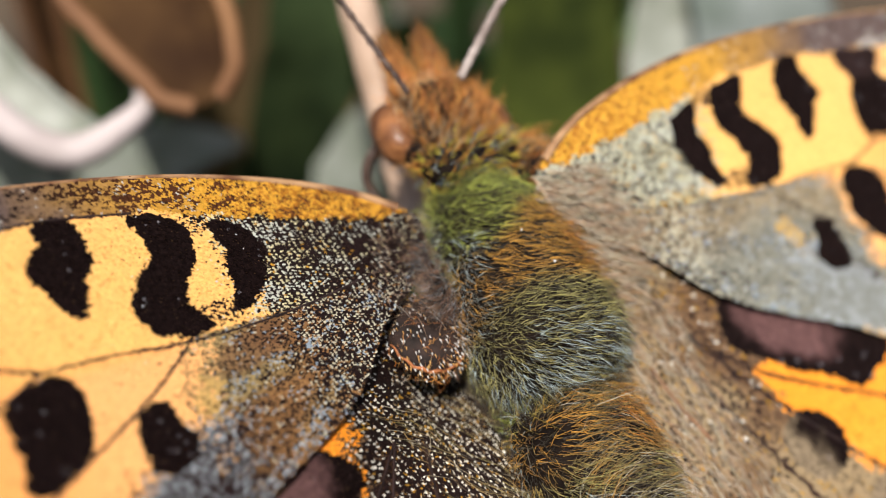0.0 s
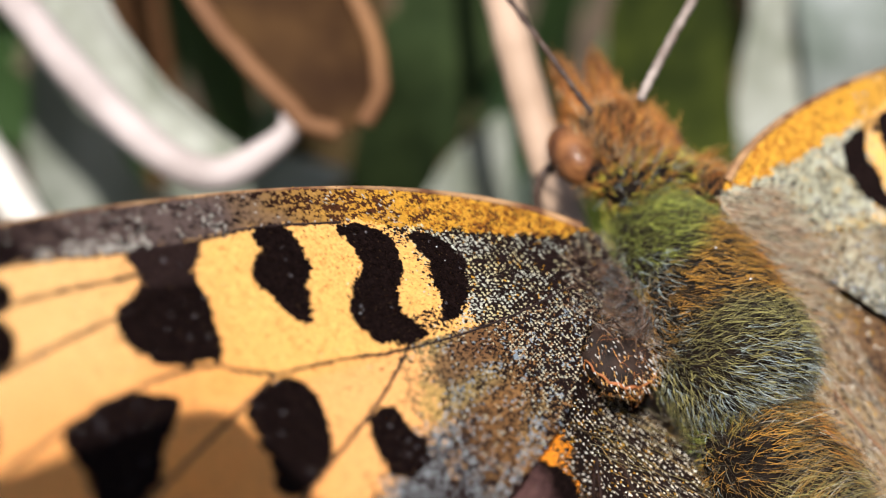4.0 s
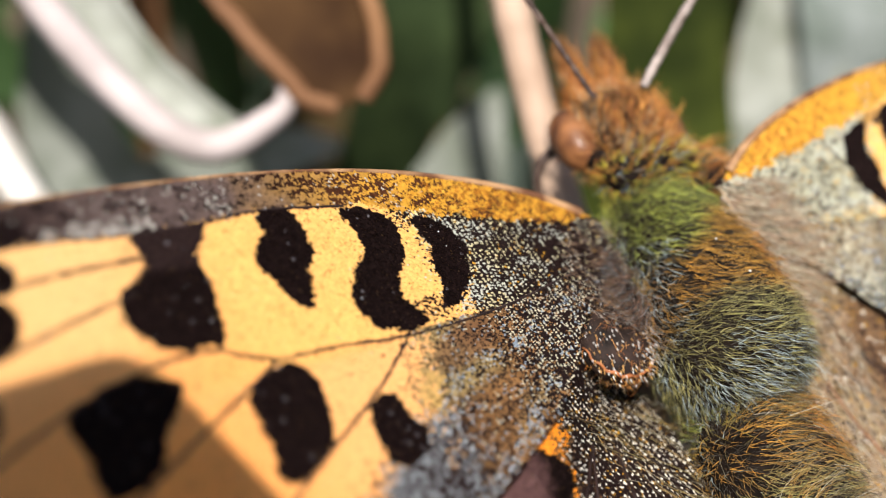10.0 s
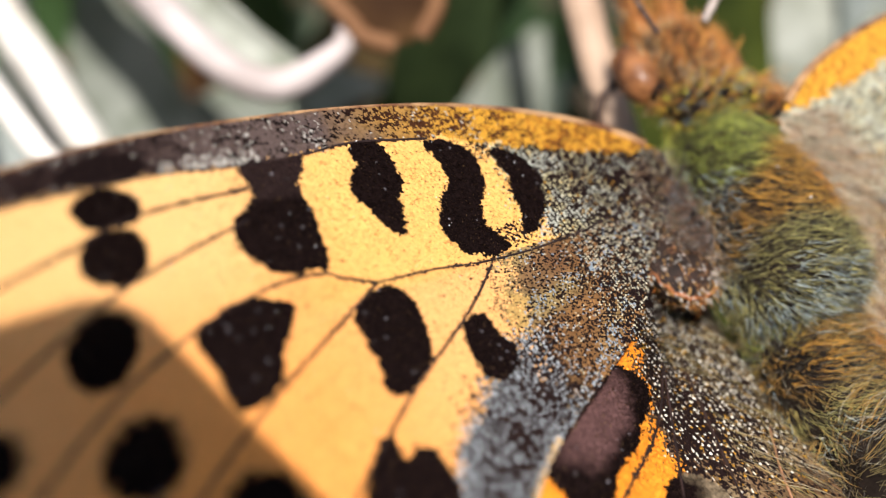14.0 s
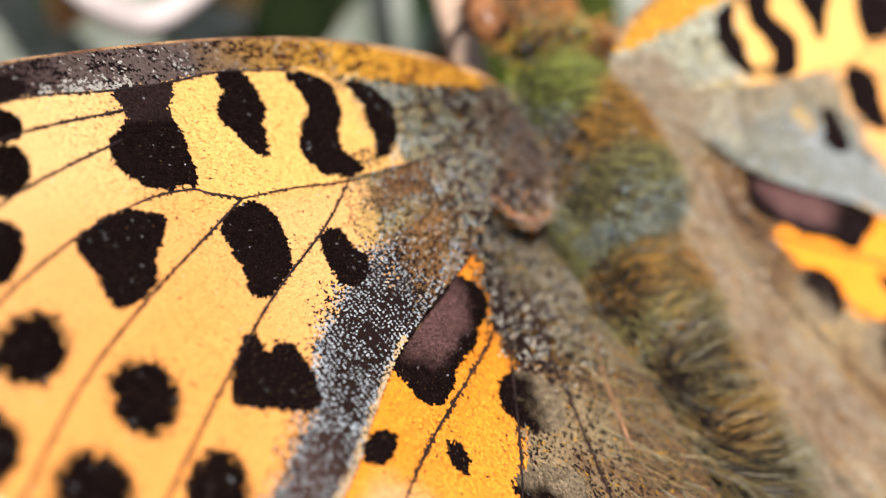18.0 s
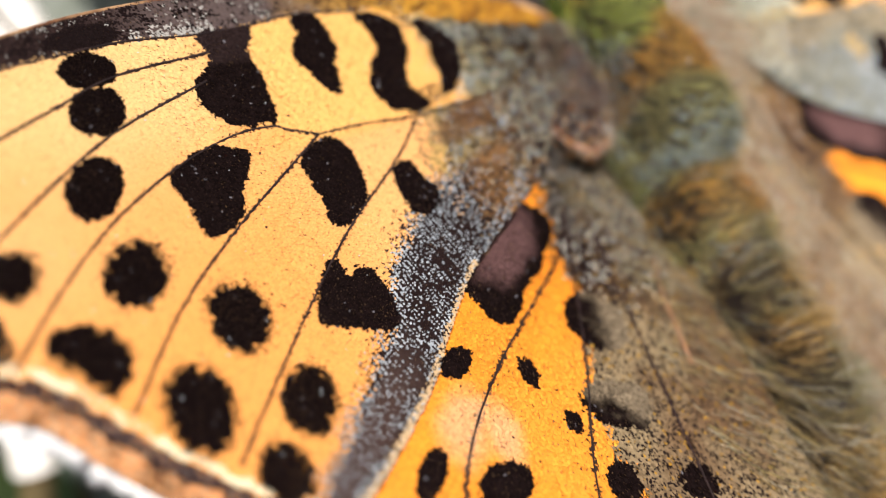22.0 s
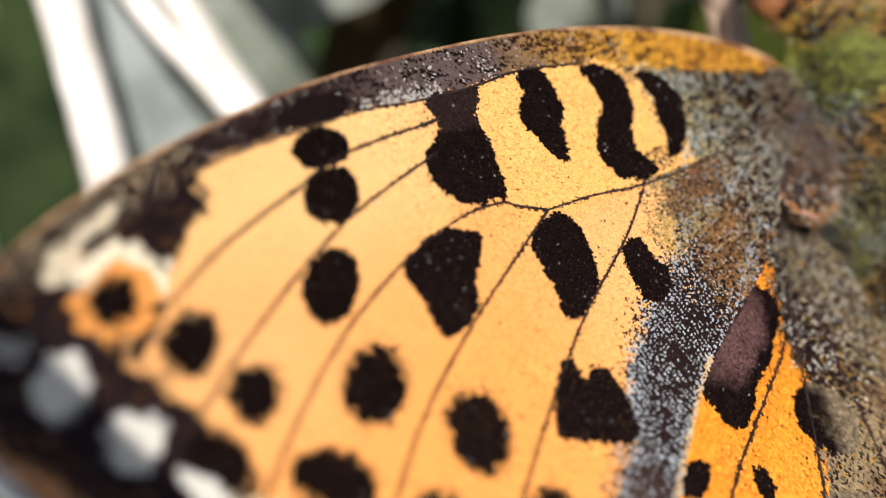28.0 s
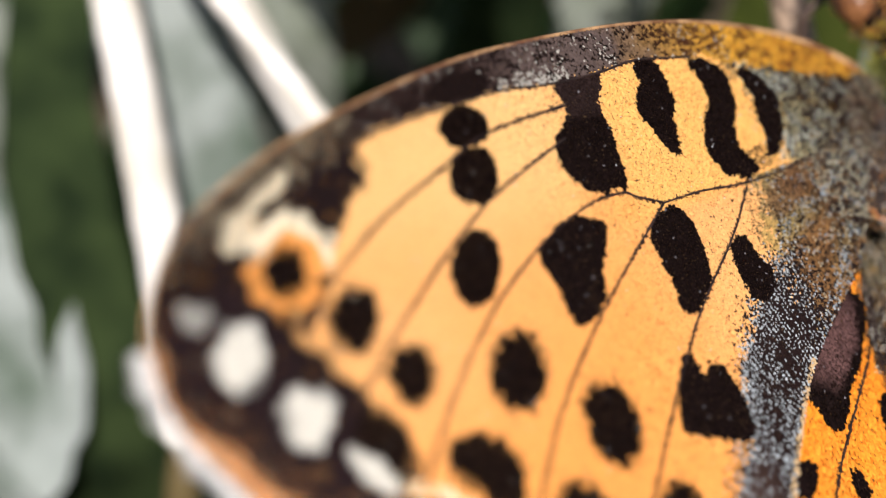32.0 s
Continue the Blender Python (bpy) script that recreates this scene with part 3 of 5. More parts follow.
def paint_hind(p, margin, r, dark_share=1.0):
    u, v = p[..., 0], p[..., 1]
    n1, n2, n3 = clouds(p, 2.5, 21), clouds(p, 0.5, 22), lattice(p, 0.22, 23)
    c = blend(HOT, ORANGE, 0.35 * n1)
    lane = np.interp(v, [3, 5.2, 7.3, 8.6, 10.4, 12, 15, 18], [1.1, 2.35, 3.7, 4.9, 6.5, 7.4, 7.2, 6.5])
    lane = lane + 0.2 * step(v, 7.2, 6.2)
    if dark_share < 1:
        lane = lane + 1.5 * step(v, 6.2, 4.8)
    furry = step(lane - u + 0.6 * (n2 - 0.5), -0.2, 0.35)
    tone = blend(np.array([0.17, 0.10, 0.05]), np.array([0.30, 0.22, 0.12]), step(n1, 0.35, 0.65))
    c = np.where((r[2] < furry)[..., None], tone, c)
    # a dark_share below 1 pales the scales, painting in the right wing's haze
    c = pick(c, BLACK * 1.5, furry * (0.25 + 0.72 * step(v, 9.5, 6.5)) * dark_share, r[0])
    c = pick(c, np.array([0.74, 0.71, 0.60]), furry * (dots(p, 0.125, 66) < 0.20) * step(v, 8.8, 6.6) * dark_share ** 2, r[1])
    c = pick(c, GOLD * 0.7, furry * 0.035, r[3])
    for pts in VEINS_HIND.values():
        d, at = away(p, spline(pts, 4))
        c = pick(c, BROWN * 0.8, 0.6 * step(d, 0.11, 0.04), r[4])
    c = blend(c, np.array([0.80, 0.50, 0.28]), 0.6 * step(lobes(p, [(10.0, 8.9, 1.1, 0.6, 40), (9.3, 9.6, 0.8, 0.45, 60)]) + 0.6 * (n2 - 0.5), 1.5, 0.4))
    c = pick(c, np.array([0.10, 0.055, 0.03]), 0.5 * step(abs(u - lane - 0.32 + 0.3 * (n2 - 0.5)), 0.16, 0.05) * step(v, 6.4, 5.8), r[5])
    wob = margin + (n3 - 0.5) * 0.25
    c = pick(c, BLACK, step(abs(wob - 1.1), 0.4, 0.2), r[2])
    c = pick(c, CREAM, step(abs(wob - 0.6), 0.3, 0.2), r[3])
    c = pick(c, BLACK * 1.5, 0.004, r[4])
    return c * (0.88 + 0.24 * r[5])[..., None]


def put(p, h, frame_, flip):
    """From a wing's own plane (u, v, height) to the butterfly's space."""
    o, a, b, n, *shift = frame_
    for way in shift:
        p = p + way(p)
    return o + p[..., :1] * a + p[..., 1:2] * b + h[..., None] * n - THORAX


def scale_mesh(name, p, h0, height, frame_, colours, length, width, seed, lift):
    """Overlapping little scales that point to the wing's margin, each a shield of five corners."""
    r = np.random.default_rng(seed)
    n = len(p)
    way = p - np.array([-3.0, 0.5])
    way /= np.linalg.norm(way, axis=1)[:, None]
    t = r.normal(0, 0.22, n)
    way = np.stack([way[:, 0] * np.cos(t) - way[:, 1] * np.sin(t), way[:, 0] * np.sin(t) + way[:, 1] * np.cos(t)], 1)
    side = np.stack([-way[:, 1], way[:, 0]], 1)
    le, wi = (length * r.uniform(0.8, 1.2, n))[:, None], (width * r.uniform(0.85, 1.2, n))[:, None]
    rise = lift * (length / np.max(length)) * r.uniform(0.4, 1.6, n)
    roll = r.normal(0, 0.010, n) * (length / np.max(length))
    v = []
    for along, across, up in ((-0.5, -0.28, 0), (-0.5, 0.28, 0), (0.3, 0.5, 0.8), (0.55, 0.0, 1.0), (0.3, -0.5, 0.8)):
        q = p + way * le * along + side * wi * across
        v.append(put(q, height(q) + h0 + 0.004 + rise * up + roll * across * 2, frame_, False))
    v = np.stack(v, 1).reshape(-1, 3)
    k = np.arange(n)[:, None] * 5
    tri = np.concatenate([k + np.array([[0, 1, 2]]), k + np.array([[0, 2, 4]]), k + np.array([[2, 3, 4]])], 0)
    return mesh_of(name, v, tri, np.repeat(colours, 5, 0))


def wing(name, label, frame_, outline, margin_part, height, spots, veins, paint, spacing, seed, fine_from=99.0):
    root = new(name)
    root.parent = butterfly
    tagged(root, label)
    edge = spline(outline, 6, closed=True)
    outer = edge[margin_part]
    # membrane
    lo, hi = edge.min(0), edge.max(0)
    nu, nv = int((hi[0] - lo[0]) / 0.3), int((hi[1] - lo[1]) / 0.3)
    gu, gv = np.meshgrid(np.linspace(lo[0], hi[0], nu), np.linspace(lo[1], hi[1], nv), indexing="ij")
    g = np.stack([gu, gv], -1)
    k, j = np.meshgrid(np.arange(nu - 1), np.arange(nv - 1), indexing="ij")
    q = np.stack([k * nv + j, (k + 1) * nv + j, (k + 1) * nv + j + 1, k * nv + j + 1], -1).reshape(-1, 4)
    flat = g.reshape(-1, 2)
    ok = inside(flat, edge)
    # corners just outside slide onto the edge
    far = np.where(~ok)[0]
    d = np.linalg.norm(flat[far][:, None] - edge[None], axis=-1)
    near = d.min(1) < 0.45
    flat[far[near]] = edge[d.argmin(1)[near]]
    ok[far[near]] = True
    q = q[ok[q].all(1)]
    part("membrane", mesh_of("membrane", put(flat, height(flat) - 0.012, frame_, False), q, smooth=True), M_SKIN, root)
    # scales
    du, dv = spacing
    gu, gv = np.meshgrid(np.arange(lo[0], hi[0], du), np.arange(lo[1], hi[1], dv), indexing="ij")
    gv = gv + (np.arange(gu.shape[0]) % 2)[:, None] * dv / 2
    p = np.stack([gu, gv], -1).reshape(-1, 2)
    r0 = np.random.default_rng(seed)
    p = p + r0.uniform(-0.35, 0.35, p.shape) * [du, dv]
    p = p[inside(p, edge) & (p[:, 0] < fine_from)]
    size = np.ones(len(p))
    if fine_from < hi[0]:
        # smaller scales towards the tip
        k = 0.62
        gu, gv = np.meshgrid(np.arange(fine_from, hi[0], du * k), np.arange(lo[1], hi[1], dv * k), indexing="ij")
        tip = np.stack([gu, gv + (np.arange(gu.shape[0]) % 2)[:, None] * dv * k / 2], -1).reshape(-1, 2)
        tip = tip + r0.uniform(-0.35, 0.35, tip.shape) * [du * k, dv * k]
        tip = tip[inside(tip, edge)]
        p, size = np.concatenate([p, tip]), np.concatenate([size, np.full(len(tip), k)])
    r = r0.uniform(0, 1, (6, len(p)))
    m, _ = away(p, outer)
    colour = paint(p, m, r)
    jag = (lattice(p, 0.13, seed + 5) - 0.5) * 0.20 + (lattice(p, 0.5, seed + 6) - 0.5) * 0.14 + (r[4] - 0.5) * 0.14
    owner = np.full(len(p), -1)
    names = list(spots)
    for i, key in enumerate(names):
        rows = np.array(spots[key])
        breadth = rows[:, 2:4].mean() if rows.shape[1] > 2 else 0.5
        owner[spot_value(p, spots[key]) + jag * (1.25 if key in SPOTS_OUT else 1.1 if key in WHITES else 0.5) / breadth < (1.05 if rows.shape[1] == 2 else 1.0)] = i
    rest = owner < 0
    part("scale_cover", scale_mesh("scale_cover", p[rest], 0.0, height, frame_, colour[rest], du * 1.9 * size[rest], dv * 1.5 * size[rest], seed + 1, 0.020), M_SCALE, root)
    root.children[-1]["kind"] = "stuff"
    for i, key in enumerate(names):
        mine = owner == i
        if mine.sum() > 3:
            tone = BLACK * (0.35 + 0.65 * r[5][mine])[:, None]
            if key == "bar_end":
                tone = blend(tone, np.array([0.022, 0.013, 0.012]) * (0.7 + 0.6 * r[5][mine])[:, None], step(p[mine][:, 1] + 0.3 * jag[mine], -1.15, -1.4))
            # a few stray scales painted pale as glints on the black
            tone = np.where((r[3][mine] < 0.004)[:, None], [[0.15, 0.14, 0.15]], tone)
            if key == "patch":
                q = p[mine]
                core = step(lobes(q, [(4.6, 5.1, 2.1, 0.95, 30)]) + 0.5 * (clouds(q, 0.6, 9) - 0.5), 1.05, 0.55)
                tone = blend(tone, np.array([0.125, 0.065, 0.06]) * (0.7 + 0.6 * r[5][mine])[:, None], core * 0.85)
            if key.startswith("white"):
                tone = CREAM * (0.85 + 0.2 * r[5][mine])[:, None]
            if key == "white_b":  # dimmed: over half of its scales turned black
                tone = np.where((r[4][mine] < 0.45)[:, None], tone, BLACK)
            if key in ("spot_f", "spot_g") and height is not height_fore:
                q = p[mine]
                u0, v0, *_ = spots[key][0]
                side = (u0 - q[:, 0]) + (0.6 if key == "spot_f" else -0.5) * (q[:, 1] - v0)
                fade = step(side + 1.2 * (clouds(q, 0.5, 8) - 0.5), -0.35, 0.45)
                tone = blend(tone, np.array([0.21, 0.16, 0.10]) * (0.6 + 0.8 * r[5][mine])[:, None], fade * 0.9)
            part("spot" if "spot" in key else "white_spot" if "white" in key else key.split("_")[0], scale_mesh("spot", p[mine], 0.004, height, frame_, tone, du * 1.9 * size[mine], dv * 1.5 * size[mine], seed + 20 + i, 0.024), M_SCALE if "white" in key else M_DARK, root)
    for i, (key, pts) in enumerate(veins.items()):
        line = spline(pts, 7)
        w = np.linspace(0.033, 0.023, len(line)) * (1 + 0.18 * np.sin(np.arange(len(line)) * 2.4)) * (1.0 if height is height_fore else 1.15)
        v, f = tube(put(line, height(line) + 0.015, frame_, False), w, 6)
        part("vein", mesh_of("vein", v, f, smooth=True), M_VEIN, root)
    # rounded leading edge
    n_lead = 10 * 6
    lead = edge[:n_lead + 1]
    v, f = tube(put(lead, height(lead) - 0.02, frame_, False), np.interp(np.arange(len(lead)), [0, 20, n_lead], [0.13, 0.055, 0.035] if height is height_fore else [0.03, 0.04, 0.035]), 8)
    part("leading_edge", mesh_of("leading_edge", v, f, smooth=True), M_EDGE, root)
    # fringe of long scales on the outer margin
    dense = spline(outer, 20)
    way = np.gradient(dense, axis=0)
    way /= np.linalg.norm(way, axis=1)[:, None]
    out = np.stack([way[:, 1], -way[:, 0]], 1)
    if inside((dense + out * 0.2)[len(dense) // 2][None], edge)[0]:
        out = -out
    rr = np.random.default_rng(seed + 9)
    take = rr.integers(0, len(dense), 7000)
    q = dense[take]
    o2 = out[take] + rr.normal(0, 0.22, (len(take), 2))
    roots = put(q, height(q), frame_, False)
    tips = put(q + o2, height(q) + rr.normal(0, 0.15, len(q)), frame_, False)
    ways = tips - roots
    phase = np.sin(take / len(dense) * 2 * np.pi * 9)
    white = (phase + rr.normal(0, 0.12, len(take))) > -0.97
    col = np.where(white[:, None], [[0.88, 0.87, 0.84]], [[0.03, 0.02, 0.02]]) * rr.uniform(0.55, 1.05, len(take))[:, None]
    v, f, c = hairs(roots, ways, rr.uniform(0.08, 0.24, len(take)) * (0.7 + 0.6 * lattice(np.stack([take / len(dense) * 120, 0 * take], 1), 1.0, 7)), np.full(len(take), 0.022), col, rr.normal(0, 0.05, (len(take), 3)), seed)
    ob = part("fringe", mesh_of("fringe", v, f, c), M_FUR, root, "white fringe with dark ticks")
    ob["kind"] = "stuff"
    return root


LEFT = (np.array([-1.75, 0.6, -3.6]), np.array([-0.70316, -0.16829, 0.69083]), np.array([0.53719, -0.76227, 0.36108]), np.array([0.46583, 0.62500, 0.62639]))
LEFT_HIND = (*LEFT, hind_view_shift)
RIGHT = (np.array([4.30, 2.05, -5.3]), np.array([0.8935, 0.2000, -0.4020]), np.array([0.2490, -0.9655, 0.0757]), np.array([0.3737, 0.1677, 0.9123]))
wing("forewing", "yellow-orange forewing with black bars and round spots", LEFT, OUTLINE_FORE, MARGIN_FORE, height_fore, SPOTS_FORE, VEINS_FORE, paint_fore, (0.052, 0.038), 100, 12.5)
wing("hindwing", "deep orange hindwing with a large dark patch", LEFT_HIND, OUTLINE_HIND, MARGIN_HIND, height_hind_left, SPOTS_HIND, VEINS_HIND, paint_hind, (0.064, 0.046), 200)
VEINS_RIGHT = {key: pts for key, pts in VEINS_FORE.items() if key != "subcosta"}
SPOTS_HIND_RIGHT = {**SPOTS_HIND, "patch": SPOTS_HIND["patch"] + [(3.5, 4.3, 0.9, 0.6, 25), (4.9, 4.75, 1.0, 0.7, 25), (6.2, 5.3, 1.0, 0.7, 25), (7.1, 6.0, 0.9, 0.8, 30)]}
# right wings: glancing sheen painted in as paler scales, dark share 0.35
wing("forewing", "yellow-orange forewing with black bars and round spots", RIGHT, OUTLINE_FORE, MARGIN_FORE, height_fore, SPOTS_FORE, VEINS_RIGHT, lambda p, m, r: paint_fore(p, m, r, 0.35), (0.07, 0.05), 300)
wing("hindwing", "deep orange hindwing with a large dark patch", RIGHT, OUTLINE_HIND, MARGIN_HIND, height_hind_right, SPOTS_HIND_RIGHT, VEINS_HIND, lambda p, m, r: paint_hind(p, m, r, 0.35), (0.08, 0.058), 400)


def lying_hair(root, frame_, height, box, keep, count, length, way, tones, seed, width=0.012, rise=0.25):
    """Long soft hair that lies on a wing: box of (u, v), a test for which roots stay, and a way in the wing's plane."""
    r = np.random.default_rng(seed)
    p = np.stack([r.uniform(box[0], box[1], count), r.uniform(box[2], box[3], count)], 1)
    p = p[keep(p)]
    n = len(p)
    w = np.asarray(way, float) + r.normal(0, 0.28, (n, 2))
    a = put(p, height(p) + 0.02, frame_, False)
    b = put(p + w * 0.1, height(p + w * 0.1) + 0.02 + rise * 0.1 * r.uniform(0.2, 1.6, n), frame_, False)
    ways = (b - a) / np.linalg.norm(b - a, axis=1)[:, None]
    tones = np.asarray(tones)
    c = tones[r.integers(0, len(tones), n)] * r.uniform(0.6, 1.3, n)[:, None]
    v, f, c = hairs(a, ways, length * r.uniform(0.5, 1.3, n), np.full(n, width), c, r.normal(0, 0.16, (n, 3)) - 0.12 * frame_[3], seed)
    ob = part("long_hair", mesh_of("long_hair", v, f, c), M_FUR, root)
    ob["kind"] = "stuff"


OLIVE = [(0.22, 0.18, 0.06), (0.15, 0.11, 0.05), (0.32, 0.22, 0.08), (0.07, 0.05, 0.03), (0.34, 0.30, 0.20)]
# hair tones lightened to paint the haze over the right wings
HAZE = [(0.60, 0.48, 0.34), (0.66, 0.59, 0.45), (0.48, 0.33, 0.22), (0.62, 0.55, 0.37), (0.58, 0.36, 0.19)]
lefts = [o for o in butterfly.children if o.name.startswith(("forewing", "hindwing"))]
FORE_L, HIND_L, FORE_R, HIND_R = lefts
inner = lambda p: p[:, 0] < np.interp(p[:, 1], [3, 5.8, 7.3, 8.6, 10.4, 12, 15], [1.2, 1.4, 1.8, 2.4, 3.3, 3.9, 4.0])
near_root = lambda p: p[:, 0] + 0.6 * abs(p[:, 1] - 1.4) < 0.7
lying_hair(HIND_L, LEFT_HIND, height_hind_left, (-1.8, 5.5, 3.4, 15), inner, 1100, 1.5, (-0.35, 1.0), OLIVE, 501, 0.010)
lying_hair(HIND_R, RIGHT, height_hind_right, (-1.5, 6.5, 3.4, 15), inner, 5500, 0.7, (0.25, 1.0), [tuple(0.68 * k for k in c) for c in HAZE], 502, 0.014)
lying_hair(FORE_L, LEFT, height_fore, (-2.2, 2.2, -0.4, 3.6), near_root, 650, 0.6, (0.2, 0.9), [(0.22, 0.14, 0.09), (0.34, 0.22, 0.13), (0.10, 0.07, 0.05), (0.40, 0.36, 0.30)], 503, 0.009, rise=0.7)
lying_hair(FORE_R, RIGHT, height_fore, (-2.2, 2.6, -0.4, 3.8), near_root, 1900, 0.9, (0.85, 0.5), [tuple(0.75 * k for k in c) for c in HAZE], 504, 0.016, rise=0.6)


def rusty_vein(root, frame_, height, pts):
    """A bare, rusty vein that stands out of the hair on a hindwing's inner side."""
    line = spline(pts, 8)
    v, f = tube(put(line, height(line) + 0.06, frame_, False), np.linspace(0.028, 0.042, len(line)) * (1 + 0.15 * np.sin(np.arange(len(line)) * 1.9)), 8)
    part("inner_vein", mesh_of("inner_vein", v, f, smooth=True), M_INNER, root, "bare rusty vein")


rusty_vein(HIND_L, LEFT_HIND, height_hind_left, [(-0.1, 7.3), (0.88, 8.34), (1.61, 9.38), (2.3, 10.4)])
rusty_vein(HIND_R, RIGHT, height_hind_right, [(-0.2, 5.1), (0.2, 6.2), (0.75, 7.3)])


def grains(root, frame_, height, edge, count, seed):
    """Tiny pale grains added to stand in for the glints on a wing."""
    r = np.random.default_rng(seed)
    p = np.stack([r.uniform(3, 20, count), r.uniform(-2.5, 8.5, count)], 1)
    p = p[inside(p, spline(edge, 6, closed=True))]
    v0 = np.array([(1, 0, 0), (-1, 0, 0), (0, 1, 0), (0, -1, 0), (0, 0, 1), (0, 0, -1)], float)
    f0 = np.array([(0, 2, 4), (2, 1, 4), (1, 3, 4), (3, 0, 4), (2, 0, 5), (1, 2, 5), (3, 1, 5), (0, 3, 5)])
    c = put(p, height(p) + 0.04, frame_, False)
    v = (c[:, None] + v0 * (0.010 + 0.016 * r.uniform(0, 1, (len(p), 1, 1)) ** 2) * r.uniform(0.7, 1.3, (len(p), 6, 1))).reshape(-1, 3)
    f = (f0[None] + 6 * np.arange(len(p))[:, None, None]).reshape(-1, 3)
    ob = part("dust_grains", mesh_of("dust_grains", v, f, smooth=True), M_BEAD, root, "tiny pale grains standing in for glints")
    ob["kind"] = "stuff"


grains(FORE_L, LEFT, height_fore, OUTLINE_FORE, 150, 601)

# ---- body ----
SIDE = np.cross(AXIS, [0.25, 0.62, 0.74])
SIDE /= np.linalg.norm(SIDE)
BACK = np.cross(SIDE, AXIS)                                  # up out of the back


def egg(length, width, depth, nu=28, nv=20, waist=None):
    """Corners, normals and faces of a rounded body along AXIS, centred on nothing."""
    s = np.linspace(0.001, np.pi - 0.001, nu)
    a = np.arange(nv) / nv * 2 * np.pi
    prof = np.sin(s) ** 0.8 if waist is None else np.interp(np.linspace(0, 1, nu), *waist)
    x = -np.cos(s) * length if waist is None else np.linspace(-1, 1, nu) * length
    v = (x[:, None, None] * AXIS + (prof[:, None] * np.cos(a) * width)[..., None] * SIDE + (prof[:, None] * np.sin(a) * depth)[..., None] * BACK)
    k, j = np.meshgrid(np.arange(nu - 1), np.arange(nv), indexing="ij")
    f = np.stack([k * nv + j, k * nv + (j + 1) % nv, (k + 1) * nv + (j + 1) % nv, (k + 1) * nv + j], -1).reshape(-1, 4)
    return v.reshape(-1, 3), f


def coat(verts, centre, count, length, width, colour_of, lean, seed, top_only=True, spread=0.35, swirl=1.1):
    """Hairs on a rounded body: roots between its corners, leaning back to the tail."""
    r = np.random.default_rng(seed)
    i = r.integers(0, len(verts), count * 3)
    root = verts[i] + r.normal(0, 0.14, (count * 3, 3))
    nor = root - centre
    along = nor @ AXIS
    nor = nor - (1 - (2.2 / np.ptp(verts @ AXIS)) ** 2 * 2) * along[:, None] * AXIS
    nor /= np.linalg.norm(nor, axis=1)[:, None]
    if top_only:
        keep = (nor @ BACK) > -0.45
        root, nor = root[keep], nor[keep]
    root, nor = root[:count], nor[:count]
    n = len(root)
    flat = np.stack([root @ SIDE, root @ AXIS], 1)
    drift = np.stack([clouds(flat + 90 + 20 * k, 1.1, 90 + k) - 0.5 for k in range(3)], 1)
    comb = lean[0] * SIDE + lean[1] * AXIS
    comb = comb - (nor @ comb)[:, None] * nor
    way = 0.55 * nor + comb + swirl * drift + r.normal(0, spread, (n, 3))
    way /= np.linalg.norm(way, axis=1)[:, None]
    bend = 0.5 * comb + 0.45 * swirl * drift + r.normal(0, 0.16, (n, 3)) - 0.42 * nor
    col = colour_of(root - centre, r)
    return hairs(root - 0.1 * nor, way, length * r.uniform(0.6, 1.25, n), width * r.uniform(0.7, 1.2, n), col, bend, seed)


def thorax_colour(p, r):
    n = len(p)
    x, y = -(p @ SIDE), p @ AXIS
    tone = clouds(np.stack([x, y], 1) + 50, 1.1, 31)
    full = lambda c: np.broadcast_to(np.array(c), (n, 3))
    c = blend(full([0.48, 0.25, 0.04]), full([0.31, 0.35, 0.065]), step(-y - 0.35 * x + 2.2 * (tone - 0.5), 0.3, 1.5))
    c = np.where((r.uniform(0, 1, n) < 0.6 * step(x + tone, 0.7, 1.6) * step(abs(y - 0.6), 1.8, 0.8))[:, None], [[0.50, 0.19, 0.025]], c)
    c = blend(c, full([0.28, 0.29, 0.11]), step(y + 1.2 * (tone - 0.5), 0.9, 1.7) * 0.85)
    blue = step(y + 1.4 * (tone - 0.5), 1.7, 2.7) + step(-x - 0.3 * abs(y) + 1.0 * (tone - 0.5), 1.0, 1.7)
    c = np.where((r.uniform(0, 1, n) < 0.5 * blue)[:, None], [[0.34, 0.42, 0.42]], c)
    c = np.where((r.uniform(0, 1, n) < 0.5 * step(y, -2.2, -3.0))[:, None], [[0.62, 0.56, 0.07]], c)
    # dark hairs mixed in to paint the shaded gaps between strands
    c = np.where((r.uniform(0, 1, n) < 0.42)[:, None], [[0.030, 0.026, 0.016]], c)
    return c * r.uniform(0.5, 1.65, n)[:, None]


def abdomen_colour(p, r):
    n = len(p)
    tone = clouds(np.stack([p @ SIDE, p @ AXIS], 1) + 70, 1.4, 41)
    full = lambda c: np.broadcast_to(np.array(c), (n, 3))
    c = blend(full([0.20, 0.16, 0.06]), full([0.38, 0.22, 0.05]), step(tone, 0.42, 0.58))
    c = np.where((r.uniform(0, 1, n) < 0.16)[:, None], [[0.40, 0.38, 0.30]], c)
    # here too dark hairs stand in for shade within the fur
    c = np.where((r.uniform(0, 1, n) < 0.3)[:, None], [[0.04, 0.03, 0.02]], c)
    return c * r.uniform(0.6, 1.5, n)[:, None]


def root_colour(p, r):
    k = r.uniform(0, 1, (len(p), 1))
    c = np.where(k < 0.4, [[0.22, 0.12, 0.07]], np.where(k < 0.55, [[0.26, 0.28, 0.28]], [[0.02, 0.014, 0.011]]))
    return c * r.uniform(0.6, 1.4, (len(p), 1))


